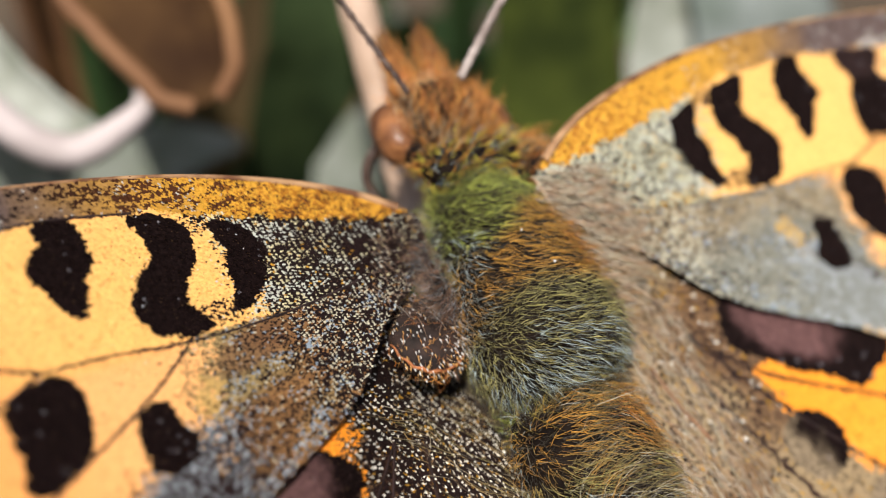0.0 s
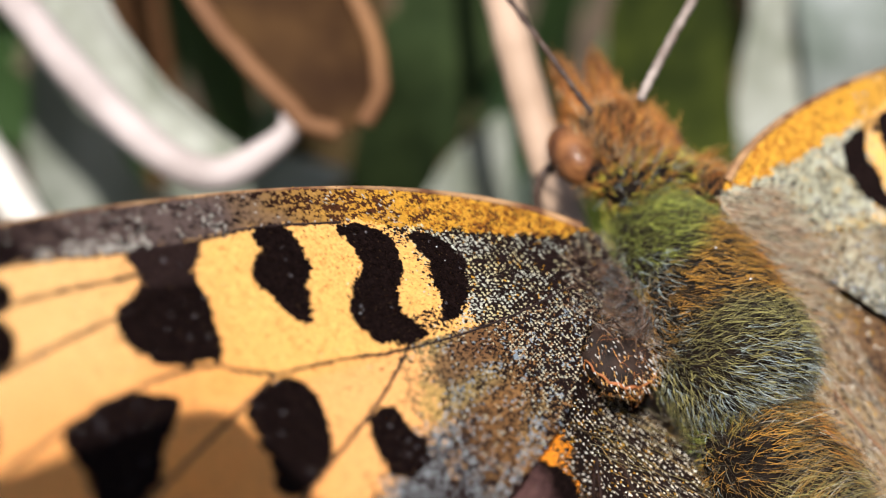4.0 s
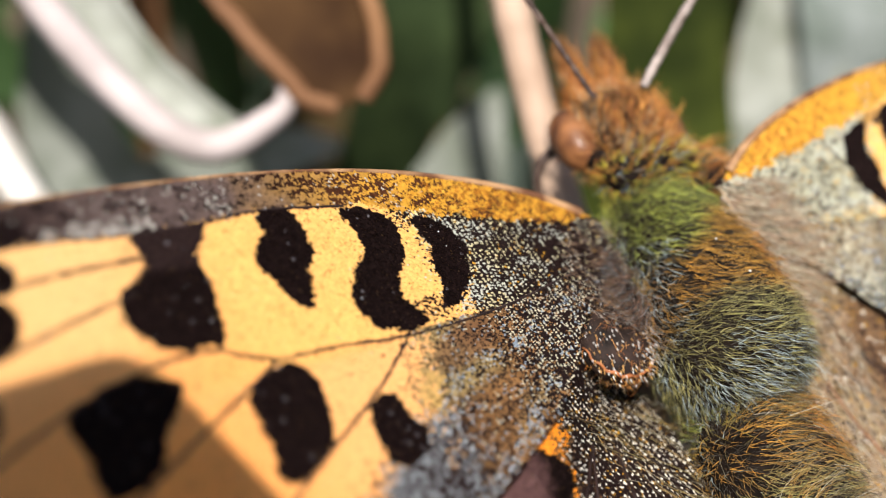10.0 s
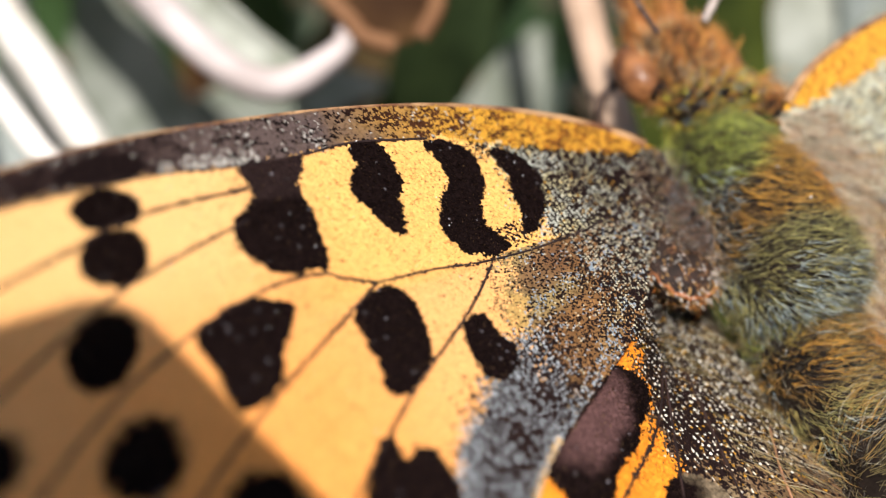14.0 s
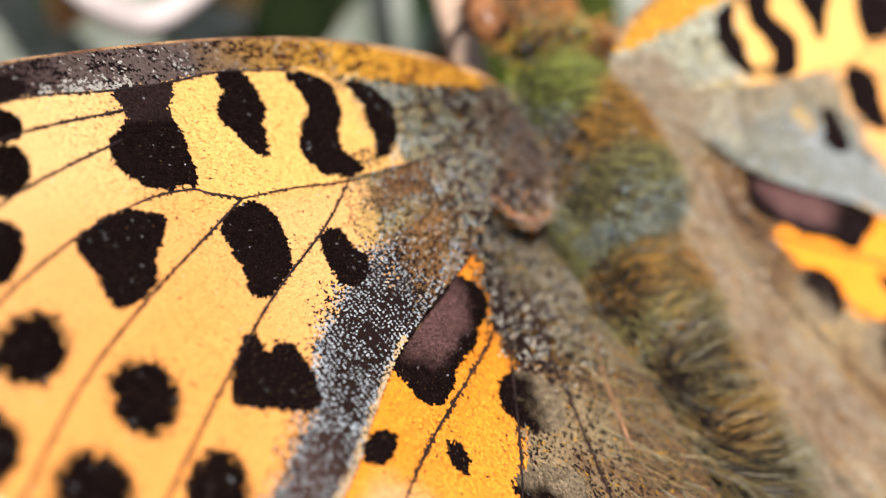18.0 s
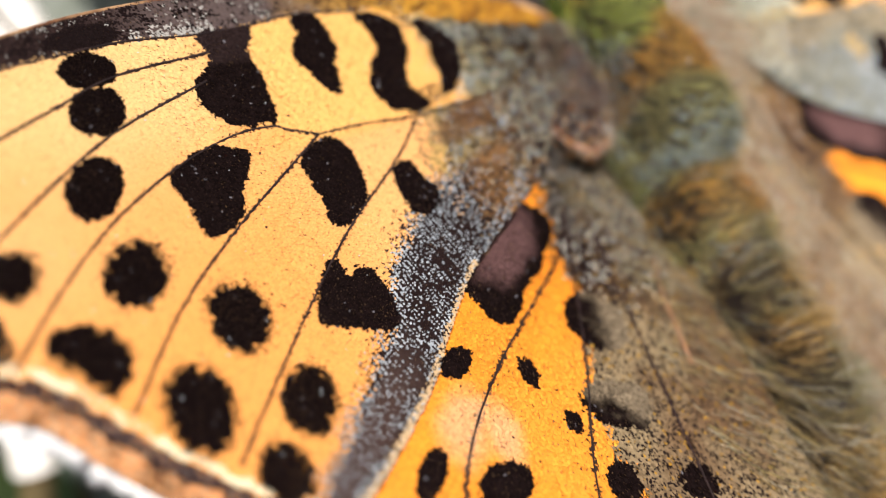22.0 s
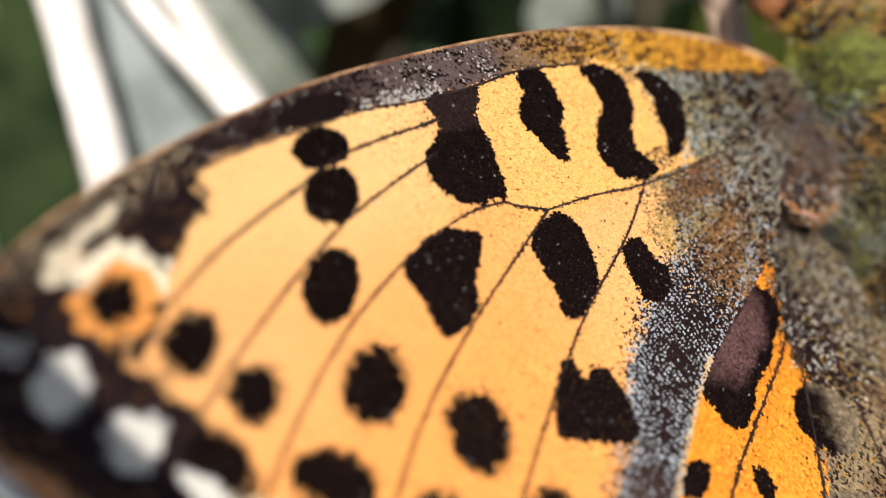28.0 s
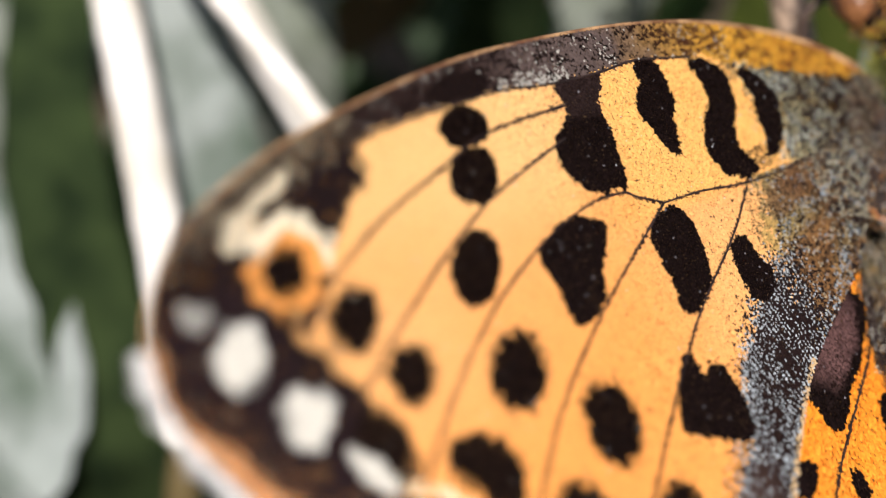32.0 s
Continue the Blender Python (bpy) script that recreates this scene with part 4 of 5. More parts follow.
def head_colour(p, r):
    n = len(p)
    tone = clouds(np.stack([p @ SIDE, p @ AXIS], 1) + 30, 0.7, 44)
    c = np.where((r.uniform(0, 1, n) < 0.5)[:, None], [[0.66, 0.31, 0.07]], [[0.50, 0.17, 0.03]])
    c = np.where((r.uniform(0, 1, n) < 0.6 * step(tone, 0.52, 0.62))[:, None], [[0.55, 0.40, 0.22]], c)
    c = np.where((r.uniform(0, 1, n) < 0.12)[:, None], [[0.10, 0.035, 0.012]], c)
    return c * r.uniform(0.5, 1.35, n)[:, None]


def furred(name, centre, shape, count, length, width, colour_of, lean, seed, label, spread=0.22, swirl=1.1):
    v, f = shape
    v = v + centre - THORAX
    body = part(name, mesh_of(name, v, f, smooth=True), M_BODY, butterfly, label)
    hv, hf, hc = coat(v, centre - THORAX, count, length, width, colour_of, lean, seed, spread=spread, swirl=swirl)
    fur = part("fur", mesh_of("fur", hv, hf, hc), M_FUR, body)
    fur["kind"] = "stuff"
    return body


furred("thorax", THORAX + SIDE * 0.05 + AXIS * 0.3, egg(3.5, 1.85, 1.95, 44, 40, waist=([0, 0.08, 0.25, 0.5, 0.75, 0.9, 0.97, 1], [0.15, 0.5, 0.82, 1, 1.03, 0.92, 0.62, 0.12])), 30000, 0.42, 0.0078, thorax_colour, (-0.75, 0.30), 51, "thorax with olive, gold and blue-green fur", swirl=0.75)
furred("hind_thorax", THORAX + AXIS * 5.2 - BACK * 0.75, egg(2.3, 1.75, 1.4, 34, 30), 11000, 0.6, 0.0082, lambda p, r: thorax_colour(p + AXIS * 0.9 - SIDE * 0.4, r), (-0.8, 0.35), 57, "second tuft of gold and olive fur", swirl=0.9)
furred("wing_base_tuft", np.array([-0.15, -0.75, -3.75]), egg(0.85, 0.10, 0.10, 18, 14), 1100, 0.6, 0.007, root_colour, (0.3, -0.3), 58, "brown and grey hair at the wing root")
for place, size in ((np.array([2.62, -0.28, -2.95]), 0.030), (np.array([1.86, 0.46, -3.25]), 0.024), (np.array([2.95, -1.9, -2.6]), 0.024)):
    v, f = egg(size, size, size, 12, 12)
    part("dew_bead", mesh_of("dew_bead", v + place - THORAX, f, smooth=True), M_BEAD, butterfly, "tiny clear bead on the fur")
ABDOMEN = THORAX + AXIS * 8.3 - BACK * 0.75
furred("abdomen", ABDOMEN, egg(6.2, 1.4, 1.35, nu=60, nv=30, waist=([0, 0.05, 0.3, 0.6, 0.85, 0.97, 1], [0.7, 0.95, 1, 1, 0.75, 0.35, 0.02])), 9000, 0.85, 0.0088, abdomen_colour, (-0.9, 0.1), 52, "abdomen with brown and olive fur")
HEAD = np.array([-0.05, 3.2, -6.9])
head = furred("head", HEAD, egg(1.35, 1.4, 1.3), 7000, 0.5, 0.010, head_colour, (-0.1, -0.6), 53, "head with rusty orange fur")


def collar_colour(p, r):
    n = len(p)
    c = np.where((r.uniform(0, 1, n) < 0.5)[:, None], [[0.62, 0.52, 0.06]], [[0.55, 0.26, 0.04]])
    c = np.where((r.uniform(0, 1, n) < 0.15)[:, None], [[0.24, 0.33, 0.36]], c)
    c = np.where((r.uniform(0, 1, n) < 0.10)[:, None], [[0.05, 0.03, 0.02]], c)
    return c * r.uniform(0.6, 1.3, n)[:, None]


furred("collar", THORAX - AXIS * 3.0 + BACK * 0.75 - SIDE * 0.1, egg(0.8, 1.5, 0.8), 1800, 0.5, 0.014, collar_colour, (-0.3, -0.4), 54, "yellow and orange tufted collar")
for place, stretch in ((np.array([-1.24, 3.0, -6.3]), 0.92), (np.array([1.2, 3.4, -7.3]), 0.74)):
    v, f = egg(stretch, 0.64, 0.62, 24, 22)
    part("eye", mesh_of("eye", v + place - THORAX, f, smooth=True), M_EYE, head, "brown compound eye")
for base_, tip, seed in ((np.array([-0.75, 3.6, -6.8]), np.array([-1.55, 5.45, -7.2]), 61), (np.array([0.05, 3.8, -7.0]), np.array([-0.55, 5.55, -7.2]), 62)):
    s = np.linspace(0, 1, 9)[:, None]
    line = base_ * (1 - s) + tip * s - THORAX
    v, f = tube(line, 0.68 * np.array([0.8, 0.72, 0.62, 0.52, 0.46, 0.40, 0.34, 0.26, 0.05]), 10)
    palp = part("palp", mesh_of("palp", v, f, smooth=True), M_PALP, head, "rusty palp")
    r = np.random.default_rng(seed)
    i = r.integers(0, len(v), 1500)
    way = (tip - base_) / np.linalg.norm(tip - base_) + r.normal(0, 0.3, (1500, 3))
    hv, hf, hc = hairs(v[i] + r.normal(0, 0.08, (1500, 3)), way, r.uniform(0.2, 0.5, 1500), np.full(1500, 0.010), head_colour(v[i], r) * np.interp(i, [0, 45, 85], [1.0, 0.9, 0.45])[:, None], r.normal(0, 0.1, (1500, 3)), seed)
    fur = part("fur", mesh_of("fur", hv, hf, hc), M_FUR, head)
    fur["kind"] = "stuff"
for root_, knee, tip in ((np.array([-0.9, 3.97, -5.25]), np.array([-2.6, 6.3, -5.3]), np.array([-5.4, 10.2, -5.6])), (np.array([0.44, 4.45, -6.0]), np.array([1.72, 6.9, -6.3]), np.array([4.5, 11.8, -6.6]))):
    line = spline([root_, knee, tip], 40) - THORAX
    # right antenna painted paler as lit and thickened for blur, left painted darker
    right = tip[0] > 0
    ring = (0.12 if right else 0.078) + 0.012 * np.sin(np.arange(len(line)) * 1.1)
    ring[-8:] *= [1.2, 1.5, 1.9, 2.4, 2.6, 2.4, 1.8, 0.6]
    v, f = tube(line, ring, 8)
    part("antenna", mesh_of("antenna", v, f, smooth=True), M_HORN_LIT if right else M_HORN, head, "grey ringed antenna, paled as if lit, thickened for blur" if right else "thin ringed antenna, darkened as its shaded side")
# a bent foreleg beside the eye, tan neck plate, and rusty tufts to the right wing
line = spline([(-1.30, 3.2, -7.5), (-1.96, 2.55, -7.5), (-2.1, 1.9, -7.6), (-1.75, 1.3, -7.7), (-1.0, 0.8, -7.8)], 8) - THORAX
v, f = tube(line, np.linspace(0.16, 0.10, len(line)), 8)
part("foreleg", mesh_of("foreleg", v, f, smooth=True), M_HORN, butterfly, "dark bent foreleg")
furred("neck_plate", np.array([-0.72, 2.62, -6.0]), egg(0.55, 0.45, 0.35, 18, 18), 260, 0.22, 0.010, head_colour, (0.4, -0.2), 55, "small tan neck plate")
furred("shoulder_tuft", np.array([2.45, 1.9, -6.6]), egg(1.3, 0.75, 0.6, 22, 20), 1500, 0.6, 0.012, head_colour, (-0.7, -0.1), 56, "rusty fur tuft at the wing root")
# wing roots: a small dotted plate with a rusty rim on each shoulder
for place, seed in ((np.array([-0.45, -2.12, -3.65]), 71),):
    v, f = egg(1.1, 0.98, 0.5, 26, 24)
    v = v + place - THORAX
    plate = part("shoulder_plate", mesh_of("shoulder_plate", v, f, smooth=True), M_PLATE, butterfly, "dark shoulder plate with pale dots")
    r = np.random.default_rng(seed)
    q = v[r.integers(0, len(v), 1100)] + r.normal(0, 0.09, (1100, 3))
    out = q - (place - THORAX)
    out /= np.linalg.norm(out, axis=1)[:, None]
    q = q[(out @ BACK) > 0.1]
    out = out[(out @ BACK) > 0.1]
    tone = np.where(r.uniform(0, 1, (len(q), 1)) < 0.65, [[0.62, 0.62, 0.58]], [[0.50, 0.28, 0.08]])
    hv, hf, hc = hairs(q + 0.07 * out, out * 0.3 + AXIS, r.uniform(0.06, 0.10, len(q)), np.full(len(q), 0.018), tone, 0 * q, seed, joints=3)
    dots = part("dot_cover", mesh_of("dot_cover", hv, hf, hc), M_FUR, plate)
    dots["kind"] = "stuff"
    a = np.linspace(-0.7, 1.5, 22)[:, None]
    rim = place - THORAX + AXIS * np.cos(a) * 1.1 + SIDE * np.sin(a) * 0.98 + BACK * 0.2
    rv, rf = tube(rim + 0.05 * np.sin(np.arange(22) * 1.7)[:, None] * BACK, 0.036 * np.sin(np.linspace(0.25, 2.9, 22)) + 0.01, 8)
    part("rusty_rim", mesh_of("rusty_rim", rv, rf, smooth=True), M_RUST, plate, "thin rusty rim")
    hv, hf, hc = coat(v, place - THORAX, 750, 0.42, 0.007, head_colour, (0.2, 0.4), seed + 5, spread=0.6)
    fur = part("fur", mesh_of("fur", hv, hf, hc), M_FUR, plate)
    fur["kind"] = "stuff"
# legs
for k in range(6):
    s = -1 if k % 2 else 1
    hip = AXIS * (-1.4 + 1.2 * (k // 2)) - BACK * 1.5 + SIDE * s * 0.5
    knee = hip + SIDE * s * 1.0 - BACK * 0.5 + AXIS * (-0.9 + 0.8 * (k // 2))
    foot = hip + SIDE * s * 0.5 - BACK * 3.0 + AXIS * (-1.2 + 1.1 * (k // 2))
    v, f = tube(spline([hip, knee, foot], 6), 0.12, 6)
    part("leg", mesh_of("leg", v, f, smooth=True), M_HORN, butterfly)


# ---- plants behind ----
def blade(name, label, line, widths, material_, rim=None, curl=0.3, bend=(0, 0, 1), category="leaf", rough=0.05, group=""):
    """A leaf or blade along a line of places, with thickness, a midrib fold and an uneven edge."""
    line = spline(line, 8)
    n = len(line)
    w = np.interp(np.linspace(0, 1, n), np.linspace(0, 1, len(widths)), widths)
    way = np.gradient(line, axis=0)
    way /= np.linalg.norm(way, axis=1)[:, None]
    up = np.array(bend, float)
    side = np.cross(way, up)
    side /= np.linalg.norm(side, axis=1)[:, None]
    up = np.cross(side, way)
    m = 11
    s = np.linspace(-1, 1, m)
    wob = 1 + rough * 4 * (lattice(np.stack([np.arange(n) * 0.4, np.zeros(n)], 1), 1.0, len(label)) - 0.5)
    top = line[:, None] + side[:, None] * (s[None] * (w * wob)[:, None])[..., None] + up[:, None] * ((curl * s * s)[None] * w[:, None] + rough * w[:, None] * (lattice(np.stack(np.meshgrid(np.arange(n) * 0.5, s * 2, indexing="ij"), -1), 1.0, 3) - 0.5))[..., None]
    low = top - up[:, None] * 0.12
    v = np.concatenate([top.reshape(-1, 3), low.reshape(-1, 3)])
    k, j = np.meshgrid(np.arange(n - 1), np.arange(m - 1), indexing="ij")
    f = np.stack([k * m + j, (k + 1) * m + j, (k + 1) * m + j + 1, k * m + j + 1], -1).reshape(-1, 4)
    g = n * m
    k = np.arange(n - 1)
    rims = [np.stack([k * m + c, k * m + c + g, (k + 1) * m + c + g, (k + 1) * m + c], -1) for c in (0, m - 1)]
    f = np.concatenate([f, f[:, ::-1] + g] + rims)
    root = new(name)
    root.matrix_world = BASIS @ Matrix.Translation(line[0] * MM)
    tagged(root, label, category, group)
    part("blade", mesh_of("blade", v - line[0], f, smooth=True), material_, root)
    if rim is not None:
        for c in (0, m - 1):
            rv, rf = tube(top[:, c] - line[0], rim[1], 8)
            part("rim", mesh_of("rim", rv, rf, smooth=True), rim[0], root)
    else:
        rv, rf = tube(line - line[0] - up * 0.05, np.linspace(0.035, 0.012, n) * max(widths) + 0.05, 8)
        part("midrib", mesh_of("midrib", rv, rf, smooth=True), material_, root)
    return root


def stalk(name, label, line, radii, material_, category="stem", nodes=(0.45, 0.7)):
    """A stem: its shaft in two lengths, and a ring at each joint between and beyond."""
    line = spline(line, 10)
    r = np.interp(np.linspace(0, 1, len(line)), np.linspace(0, 1, len(radii)), radii)
    r = r * (1 + 0.02 * np.sin(np.arange(len(line)) * 1.1))
    root = new(name)
    root.matrix_world = BASIS @ Matrix.Translation(line[0] * MM)
    tagged(root, label, category)
    cut = int(len(line) * nodes[0])
    for lo, hi in ((0, cut + 1), (cut, len(line))):
        v, f = tube(line[lo:hi] - line[0], r[lo:hi], 14)
        part("shaft", mesh_of("shaft", v, f, smooth=True), material_, root)
    for share in nodes:
        i = int(len(line) * share)
        q = spline(line[i - 1:i + 2], 4) - line[0]
        v, f = tube(q, r[i] * (1.005 + 0.02 * np.sin(np.linspace(0, np.pi, len(q)))), 14)
        part("node", mesh_of("node", v, f, smooth=True), material_, root)
    return root


def ground_under(p):
    """The place on the ground straight under a place of the butterfly's space."""
    drop = 100.0 + 0.7431 * p[1] + 0.6691 * p[2]
    return (p[0], p[1] - 0.7431 * drop, p[2] - 0.6691 * drop)


def rooted(points):
    first = points[0]
    low = ground_under(first)
    mid = tuple(0.55 * a + 0.45 * b for a, b in zip(first, low))
    return [low, mid, *points]


stalk("plant_stem", "dry straw-coloured plant stem under the butterfly", rooted([(3.6, -9.5, -10.5), (1.9, -5.5, -9.3), (0.5, -2.6, -9.5), (-0.9, 1.4, -11.0), (-1.8, 4.4, -11.9), (-2.6, 7.3, -12.2), (-3.4, 10.5, -12.3), (-4.6, 16, -12), (-5.5, 24, -10)]), [0.8, 0.75, 0.7, 0.62, 0.6, 0.6, 0.6, 0.55], M_STRAW)
leaf = blade("curled_leaf", "pale felted leaf curled up with a white rim", rooted([(-27, 12, -26), (-23.3, 13.6, -18), (-18.9, 10.2, -17), (-17.0, 7.8, -17), (-15.3, 6.0, -16.8), (-13.4, 4.7, -16.2), (-11.8, 4.1, -15.6)]), [0.6, 0.9, 1.2, 1.25, 1.2, 1.05, 0.8, 0.3], M_CURL, curl=0.5)
line = spline([(-24, 14.5, -17), (-21.1, 10.9, -15.2), (-19.2, 8.8, -15), (-17.4, 6.7, -15), (-15.2, 4.6, -15), (-13.6, 3.5, -15), (-12.2, 3.3, -15), (-10.9, 4.0, -15), (-10.0, 5.0, -15), (-10.6, 6.6, -15.2), (-11.8, 8.6, -15.6)], 8)
v, f = tube(line - np.array(ground_under((-27, 12, -26))), np.interp(np.arange(len(line)), [0, 24, 50, 64, 80], [0.58, 0.64, 0.58, 0.38, 0.16]), 10)
part("white_rim", mesh_of("white_rim", v, f, smooth=True), M_RIM, leaf, "thick white rolled rim")
blade("dry_leaf", "dead brown leaf with a tan rim, hanging curled", rooted([(-20, 22, -26), (-14.2, 15.5, -17), (-11.6, 10.8, -15.4), (-10.1, 8.8, -15.2), (-8.9, 7.1, -15), (-8.2, 5.6, -15), (-7.9, 4.9, -15)]), [0.3, 0.5, 1.2, 2.1, 2.3, 2.2, 1.9, 1.4, 0.5], M_DRY, rim=(M_DRYRIM, 0.34), curl=0.25, rough=0.012)
stalk("white_blade", "thick pale white leaf stalk", rooted([(-12.6, -11.2, -27.0), (-15.8, -6.9, -25.6), (-18.6, -3.1, -25.0), (-20.9, -0.0, -25.0), (-22.4, 2.1, -25.0), (-23.9, 4.4, -25.0), (-25.5, 6.6, -25.0), (-26.7, 8.3, -25.0), (-28.7, 11.3, -25.0)]), [0.6, 0.65, 0.7, 0.75, 0.8, 0.85, 0.85, 0.8], M_PALE)
stalk("midrib_stalk", "thick white stalk of a large leaf", [(-20.2, -17.1, -18), (-21.3, -12.1, -18), (-22.4, -7.9, -18), (-23.6, -3.4, -18), (-24.7, 0.4, -18), (-26.5, 7, -18), (-29, 16, -20)], [1.0, 0.98, 0.95, 0.92, 0.9, 0.75], M_PALE)
stalk("plant_stem", "olive-brown plant stem carrying the white stalk", rooted([(-20.4, -26, -20), (-20.3, -21, -18.4), (-20.2, -17.1, -18)]), [0.9, 0.85, 0.75, 0.7], M_OLIVE)
stalk("thin_stalk", "thin white leaf stalk", rooted([(-12.5, -8.0, -17), (-15.0, -5.0, -15.2), (-16.3, -3.6, -15), (-17.6, -2.2, -15), (-19.3, -0.5, -15), (-21.0, 1.2, -15), (-25, 6, -16)]), [0.6, 0.55, 0.5, 0.5, 0.46, 0.4], M_PALE)
blade("large_leaf", "grey-green leaf between the white stalks", rooted([(-20.0, -15, -22.5), (-20.3, -10.5, -21.5), (-21.0, -6.4, -21), (-21.9, -3.5, -20.6), (-23.3, 0, -20.4), (-25.2, 5, -20)]), [0.3, 0.3, 0.4, 1.7, 2.4, 2.2, 1.6, 0.5], M_FELT, curl=0.1)
blade("dark_leaf", "broad dark green leaf beside the white stalk", rooted([(-23, -26, -30), (-24.3, -19.6, -26), (-25.6, -15.4, -25), (-27.3, -9.7, -24), (-28.3, -4.3, -24), (-28.1, 0.7, -24), (-27, 8, -24), (-25, 14, -26)]), [2, 3, 3.0, 2.7, 2.4, 2.1, 1.8, 1.2, 0.4], M_DEEP, curl=0.15)
blade("felted_leaf", "pale grey felted leaf with a ragged edge", rooted([(-30.2, -25.0, -25.0), (-29.2, -21.4, -25.0), (-28.8, -17.2, -25.0), (-29.6, -12.8, -25.0), (-31.1, -9.0, -25.0)]), [0.6, 1.6, 2.6, 3.2, 3.0, 1.9, 0.2], M_FELT, curl=0.15, rough=0.05, group="felted leaves")
blade("felted_leaf", "pale grey felted leaf lying low", rooted([(-37.7, -24.6, -28.0), (-35.2, -20.3, -28.0), (-33.6, -17.1, -28.0), (-32.6, -13.2, -28.0)]), [0.6, 1.6, 2.4, 2.3, 1.4, 0.2], M_FELT, curl=0.15, rough=0.08, group="felted leaves")
blade("felted_leaf", "tall pale grey felted leaf", rooted([(-36, -20, -36), (-35.1, -11.6, -31), (-34.5, -5.3, -30), (-35.5, 0.6, -30), (-38, 7, -30)]), [2, 3, 3.4, 3.4, 2.8, 0.5], M_LEAF, curl=0.2, rough=0.15, group="felted leaves")
blade("felted_leaf", "dark green leaf under the forewing", rooted([(-24, -30, -34), (-26.3, -24.3, -28), (-27.6, -20.8, -27), (-29.4, -17.4, -26.5)]), [1.5, 2.4, 2.8, 2.2, 0.5], M_DEEP, curl=0.2)
blade("green_blade", "upright dark green grass blade behind the head", rooted([(4.4, -10, -32), (4.6, 2.0, -28), (5.0, 8.0, -28), (5.2, 13.5, -28), (5.6, 22, -28)]), [3.2, 3.3, 3.4, 3.4, 2.6, 0.8], M_MOSS, curl=0.2)
blade("felted_leaf", "whitish leaf behind the wing root", rooted([(11.8, -6, -33), (11.0, 5.0, -29.5), (10.9, 10.0, -29), (10.8, 15.0, -29), (10.2, 21, -30)]), [1.5, 2.5, 2.8, 2.6, 1.8, 0.4], M_CURL, curl=0.2, group="felted leaves")
blade("felted_leaf", "broad pale leaf far behind", rooted([(16, 0, -36), (14.5, 9, -29), (13.0, 14.7, -28), (12, 21, -28)]), [2, 3, 3.6, 3, 0.5], M_FELT, curl=0.2, group="felted leaves")
blade("felted_leaf", "pale grey-green leaf behind the leading edge", rooted([(-4.7, -1.4, -31.0), (-4.3, 1.2, -31.0), (-3.8, 3.4, -31.0), (-3.1, 5.6, -31.0), (-2.1, 8.0, -31.0)]), [0.3, 0.8, 1.6, 2.2, 2.2, 1.5, 0.3], M_LEAF, curl=0.08, rough=0.02, group="felted leaves")
blade("felted_leaf", "dull sage leaf deep behind the leading edge", rooted([(-23.0, -1.5, -34.0), (-18.5, 2.2, -33.0), (-15.0, 4.0, -32.5), (-12.3, 4.8, -32.0), (-9.6, 5.2, -32.0)]), [0.4, 0.9, 1.6, 2.0, 1.9, 1.3, 0.3], M_LEAF, curl=0.1, rough=0.03, group="felted leaves")
blade("felted_leaf", "broad sage leaf behind the white stalks", rooted([(-18.7, -4.5, -32.5), (-20.3, 0.2, -32.0), (-21.8, 3.6, -32.0), (-23.0, 6.8, -31.5), (-24.5, 11.2, -31.0)]), [0.5, 1.4, 2.4, 2.8, 2.8, 2.0, 0.3], M_LEAF, curl=0.1, rough=0.03, group="felted leaves")
blade("felted_leaf", "dark green leaf behind the antenna", rooted([(-8, 2, -38), (-6, 9, -31), (-5.0, 12.6, -30), (-5.4, 17, -30), (-7, 23, -30)]), [1.6, 2.0, 2.4, 2.6, 2.0, 0.3], M_DEEP, curl=0.2, group="felted leaves")


def undergrowth():
    """Crowded small leaves of the plants far behind, as one mass."""
    r = np.random.default_rng(81)
    vs, fs, cs = [], [], []
    n = 0
    for k in range(520):
        p = np.array([r.uniform(-95, 75), r.uniform(-75, 70), r.uniform(-95, -40)])
        if 100 + 0.7431 * p[1] + 0.6691 * p[2] < 4:
            continue
        d = r.normal(0, 1, 3) + np.array([0, 0.9, 0.5])
        d /= np.linalg.norm(d)
        s = np.cross(d, r.normal(0, 1, 3))
        s /= np.linalg.norm(s)
        u = np.cross(s, d)
        le, wi = r.uniform(10, 24), r.uniform(2.0, 5.0)
        t = np.linspace(0, 1, 7)
        w = wi * np.sin(np.pi * np.clip(t * 0.96 + 0.03, 0, 1)) ** 0.8
        mid = p + d * (t * le)[:, None] + u * (-0.25 * le * t * t)[:, None]
        vs.append(np.stack([mid - s * w[:, None] + u * 0.2 * w[:, None], mid, mid + s * w[:, None] + u * 0.2 * w[:, None]], 1).reshape(-1, 3))
        i = np.arange(6)[:, None] * 3
        fs.append(np.concatenate([i + [0, 1, 4, 3], i + [1, 2, 5, 4]]) + n)
        n += 21
        tone = (np.array([0.05, 0.10, 0.03]), np.array([0.03, 0.06, 0.018]), np.array([0.22, 0.28, 0.22]), np.array([0.12, 0.08, 0.035]))[r.choice(4, p=[0.35, 0.4, 0.17, 0.08])]
        cs.append(np.repeat((tone * r.uniform(0.7, 1.3))[None], 21, 0))
    me = mesh_of("undergrowth", np.concatenate(vs), np.concatenate(fs), np.concatenate(cs), smooth=True)
    me.materials.append(M_WEEDS)
    ob = new("undergrowth", me)
    ob.matrix_world = BASIS
    tagged(ob, "crowded dark green leaves of low plants", "plants", kind="stuff")


undergrowth()

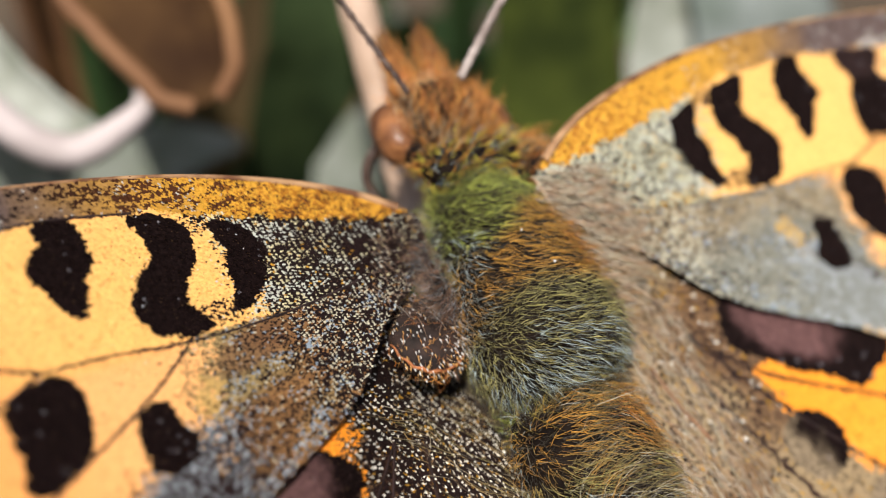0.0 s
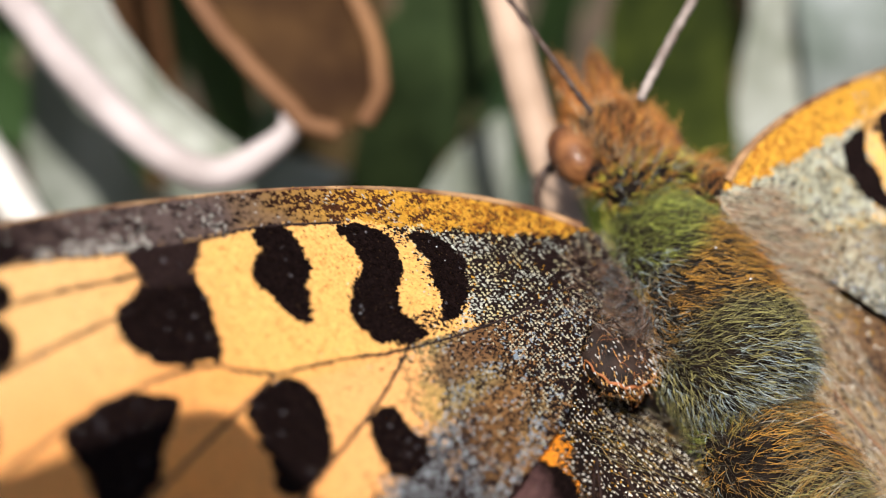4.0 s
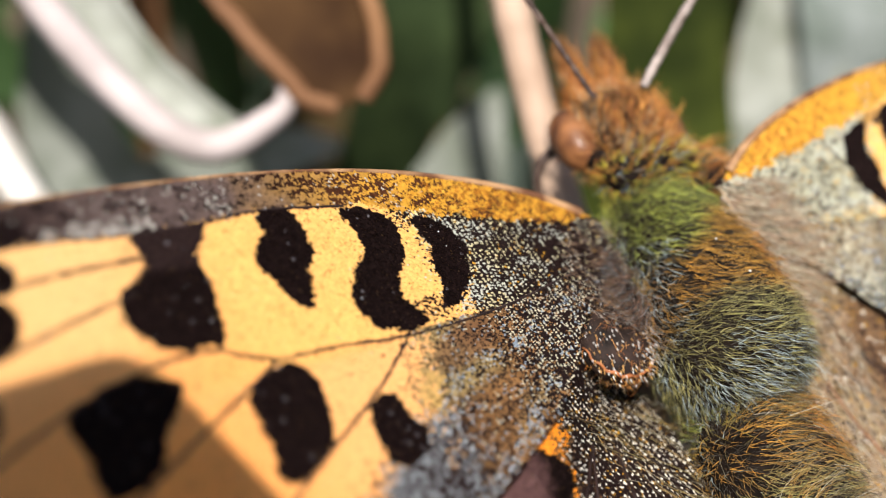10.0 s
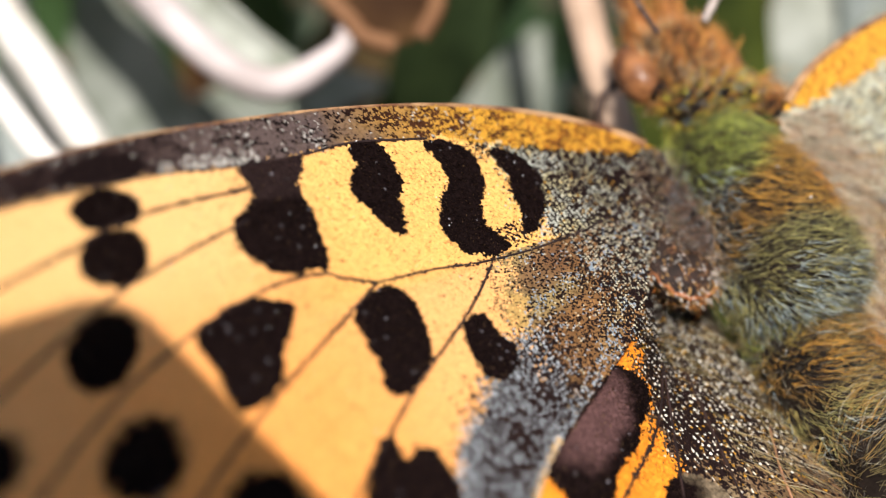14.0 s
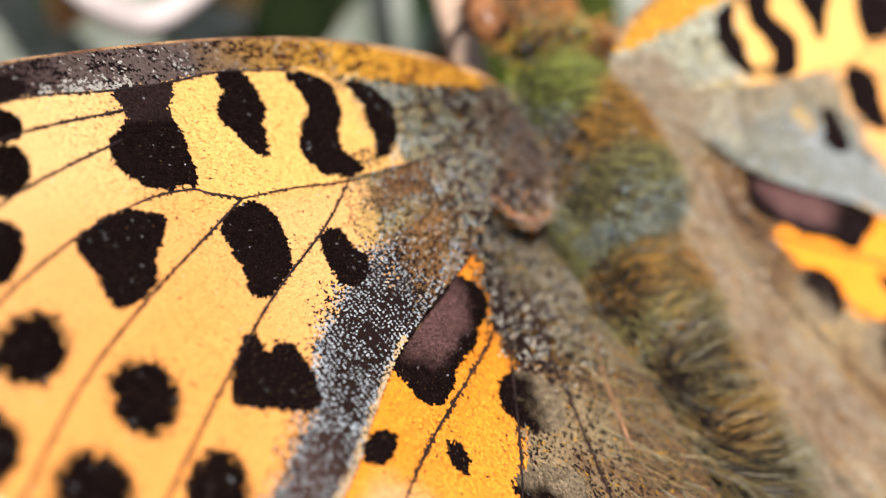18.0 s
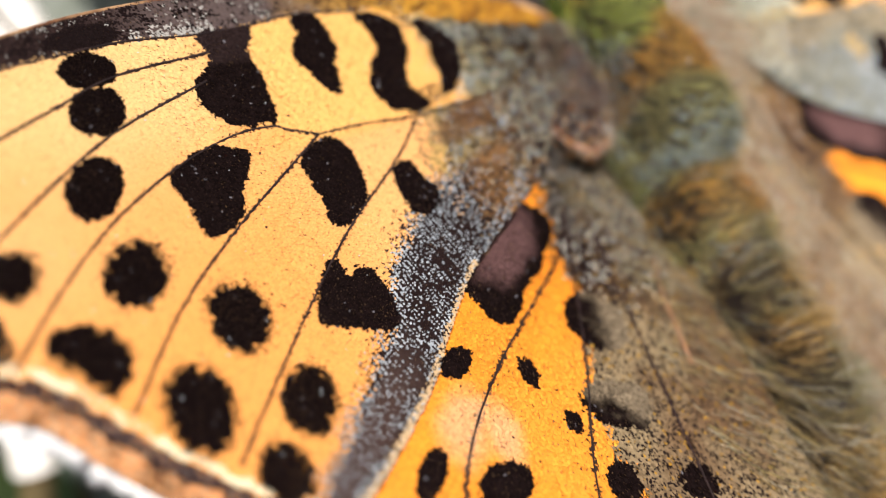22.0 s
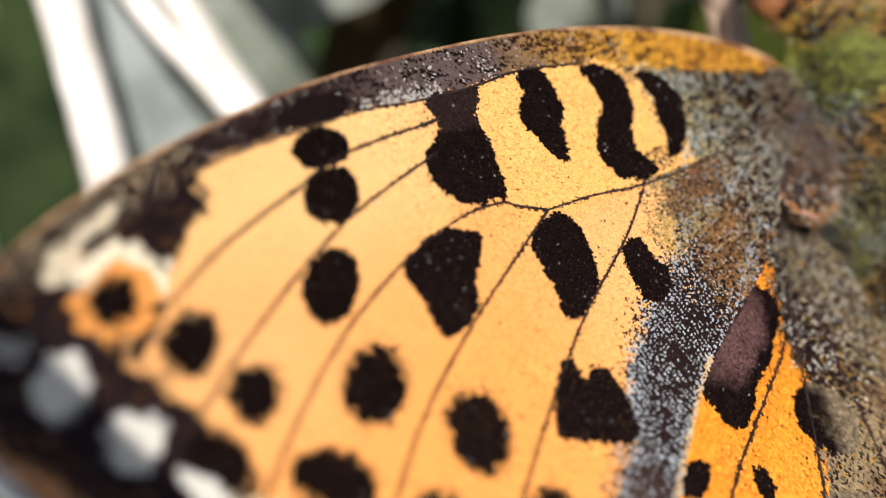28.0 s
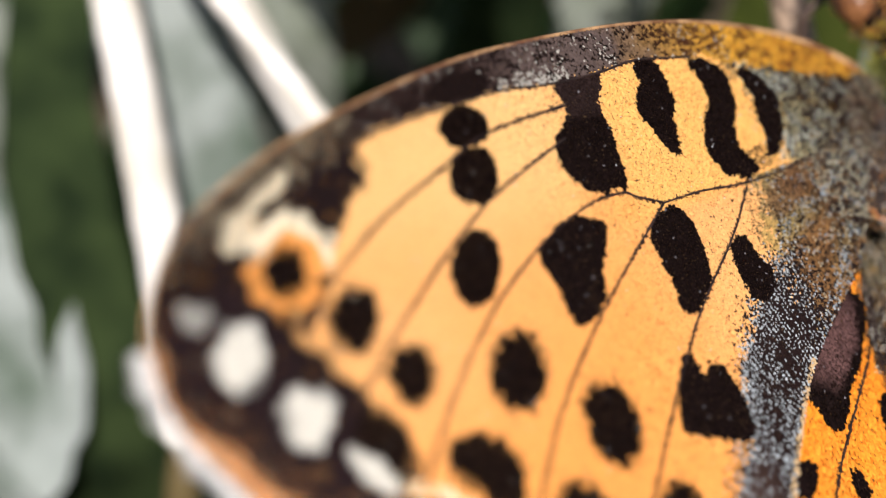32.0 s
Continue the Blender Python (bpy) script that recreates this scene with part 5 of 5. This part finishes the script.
# ---- an unseen slab, added so that its corner shades the wing for a while ----
def rounded_slab(w, h, d, radius):
    a = np.linspace(0, np.pi / 2, 7)
    ring = []
    for cx, cy, k in ((w - radius, -radius, 0), (radius, -radius, 1), (radius, -h + radius, 2), (w - radius, -h + radius, 3)):
        ring += [(cx + radius * math.cos(t + k * np.pi / 2), cy + radius * math.sin(t + k * np.pi / 2)) for t in a]
    ring = np.array(ring)
    n = len(ring)
    v = np.concatenate([np.c_[ring, np.zeros(n)], np.c_[ring, np.full(n, d)], [[w / 2, -h / 2, 0], [w / 2, -h / 2, d]]])
    k = np.arange(n)
    j = (k + 1) % n
    side = np.concatenate([np.stack([k, j, j + n], 1), np.stack([k, j + n, k + n], 1)])
    return v, np.concatenate([side, np.stack([j, k, np.full(n, 2 * n)], 1), np.stack([k + n, j + n, np.full(n, 2 * n + 1)], 1)])


# phone-sized blocker, out of view, added only for its shadow
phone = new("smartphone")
tagged(phone, "unseen dark slab added to cast a corner shadow on the wing", "phone")
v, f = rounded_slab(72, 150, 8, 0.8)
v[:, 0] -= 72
part("shell", mesh_of("shell", v, f), M_SLAB, phone)


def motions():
    """Track set by where the corner's shadow should fall in view; later it leaves the sun free again."""
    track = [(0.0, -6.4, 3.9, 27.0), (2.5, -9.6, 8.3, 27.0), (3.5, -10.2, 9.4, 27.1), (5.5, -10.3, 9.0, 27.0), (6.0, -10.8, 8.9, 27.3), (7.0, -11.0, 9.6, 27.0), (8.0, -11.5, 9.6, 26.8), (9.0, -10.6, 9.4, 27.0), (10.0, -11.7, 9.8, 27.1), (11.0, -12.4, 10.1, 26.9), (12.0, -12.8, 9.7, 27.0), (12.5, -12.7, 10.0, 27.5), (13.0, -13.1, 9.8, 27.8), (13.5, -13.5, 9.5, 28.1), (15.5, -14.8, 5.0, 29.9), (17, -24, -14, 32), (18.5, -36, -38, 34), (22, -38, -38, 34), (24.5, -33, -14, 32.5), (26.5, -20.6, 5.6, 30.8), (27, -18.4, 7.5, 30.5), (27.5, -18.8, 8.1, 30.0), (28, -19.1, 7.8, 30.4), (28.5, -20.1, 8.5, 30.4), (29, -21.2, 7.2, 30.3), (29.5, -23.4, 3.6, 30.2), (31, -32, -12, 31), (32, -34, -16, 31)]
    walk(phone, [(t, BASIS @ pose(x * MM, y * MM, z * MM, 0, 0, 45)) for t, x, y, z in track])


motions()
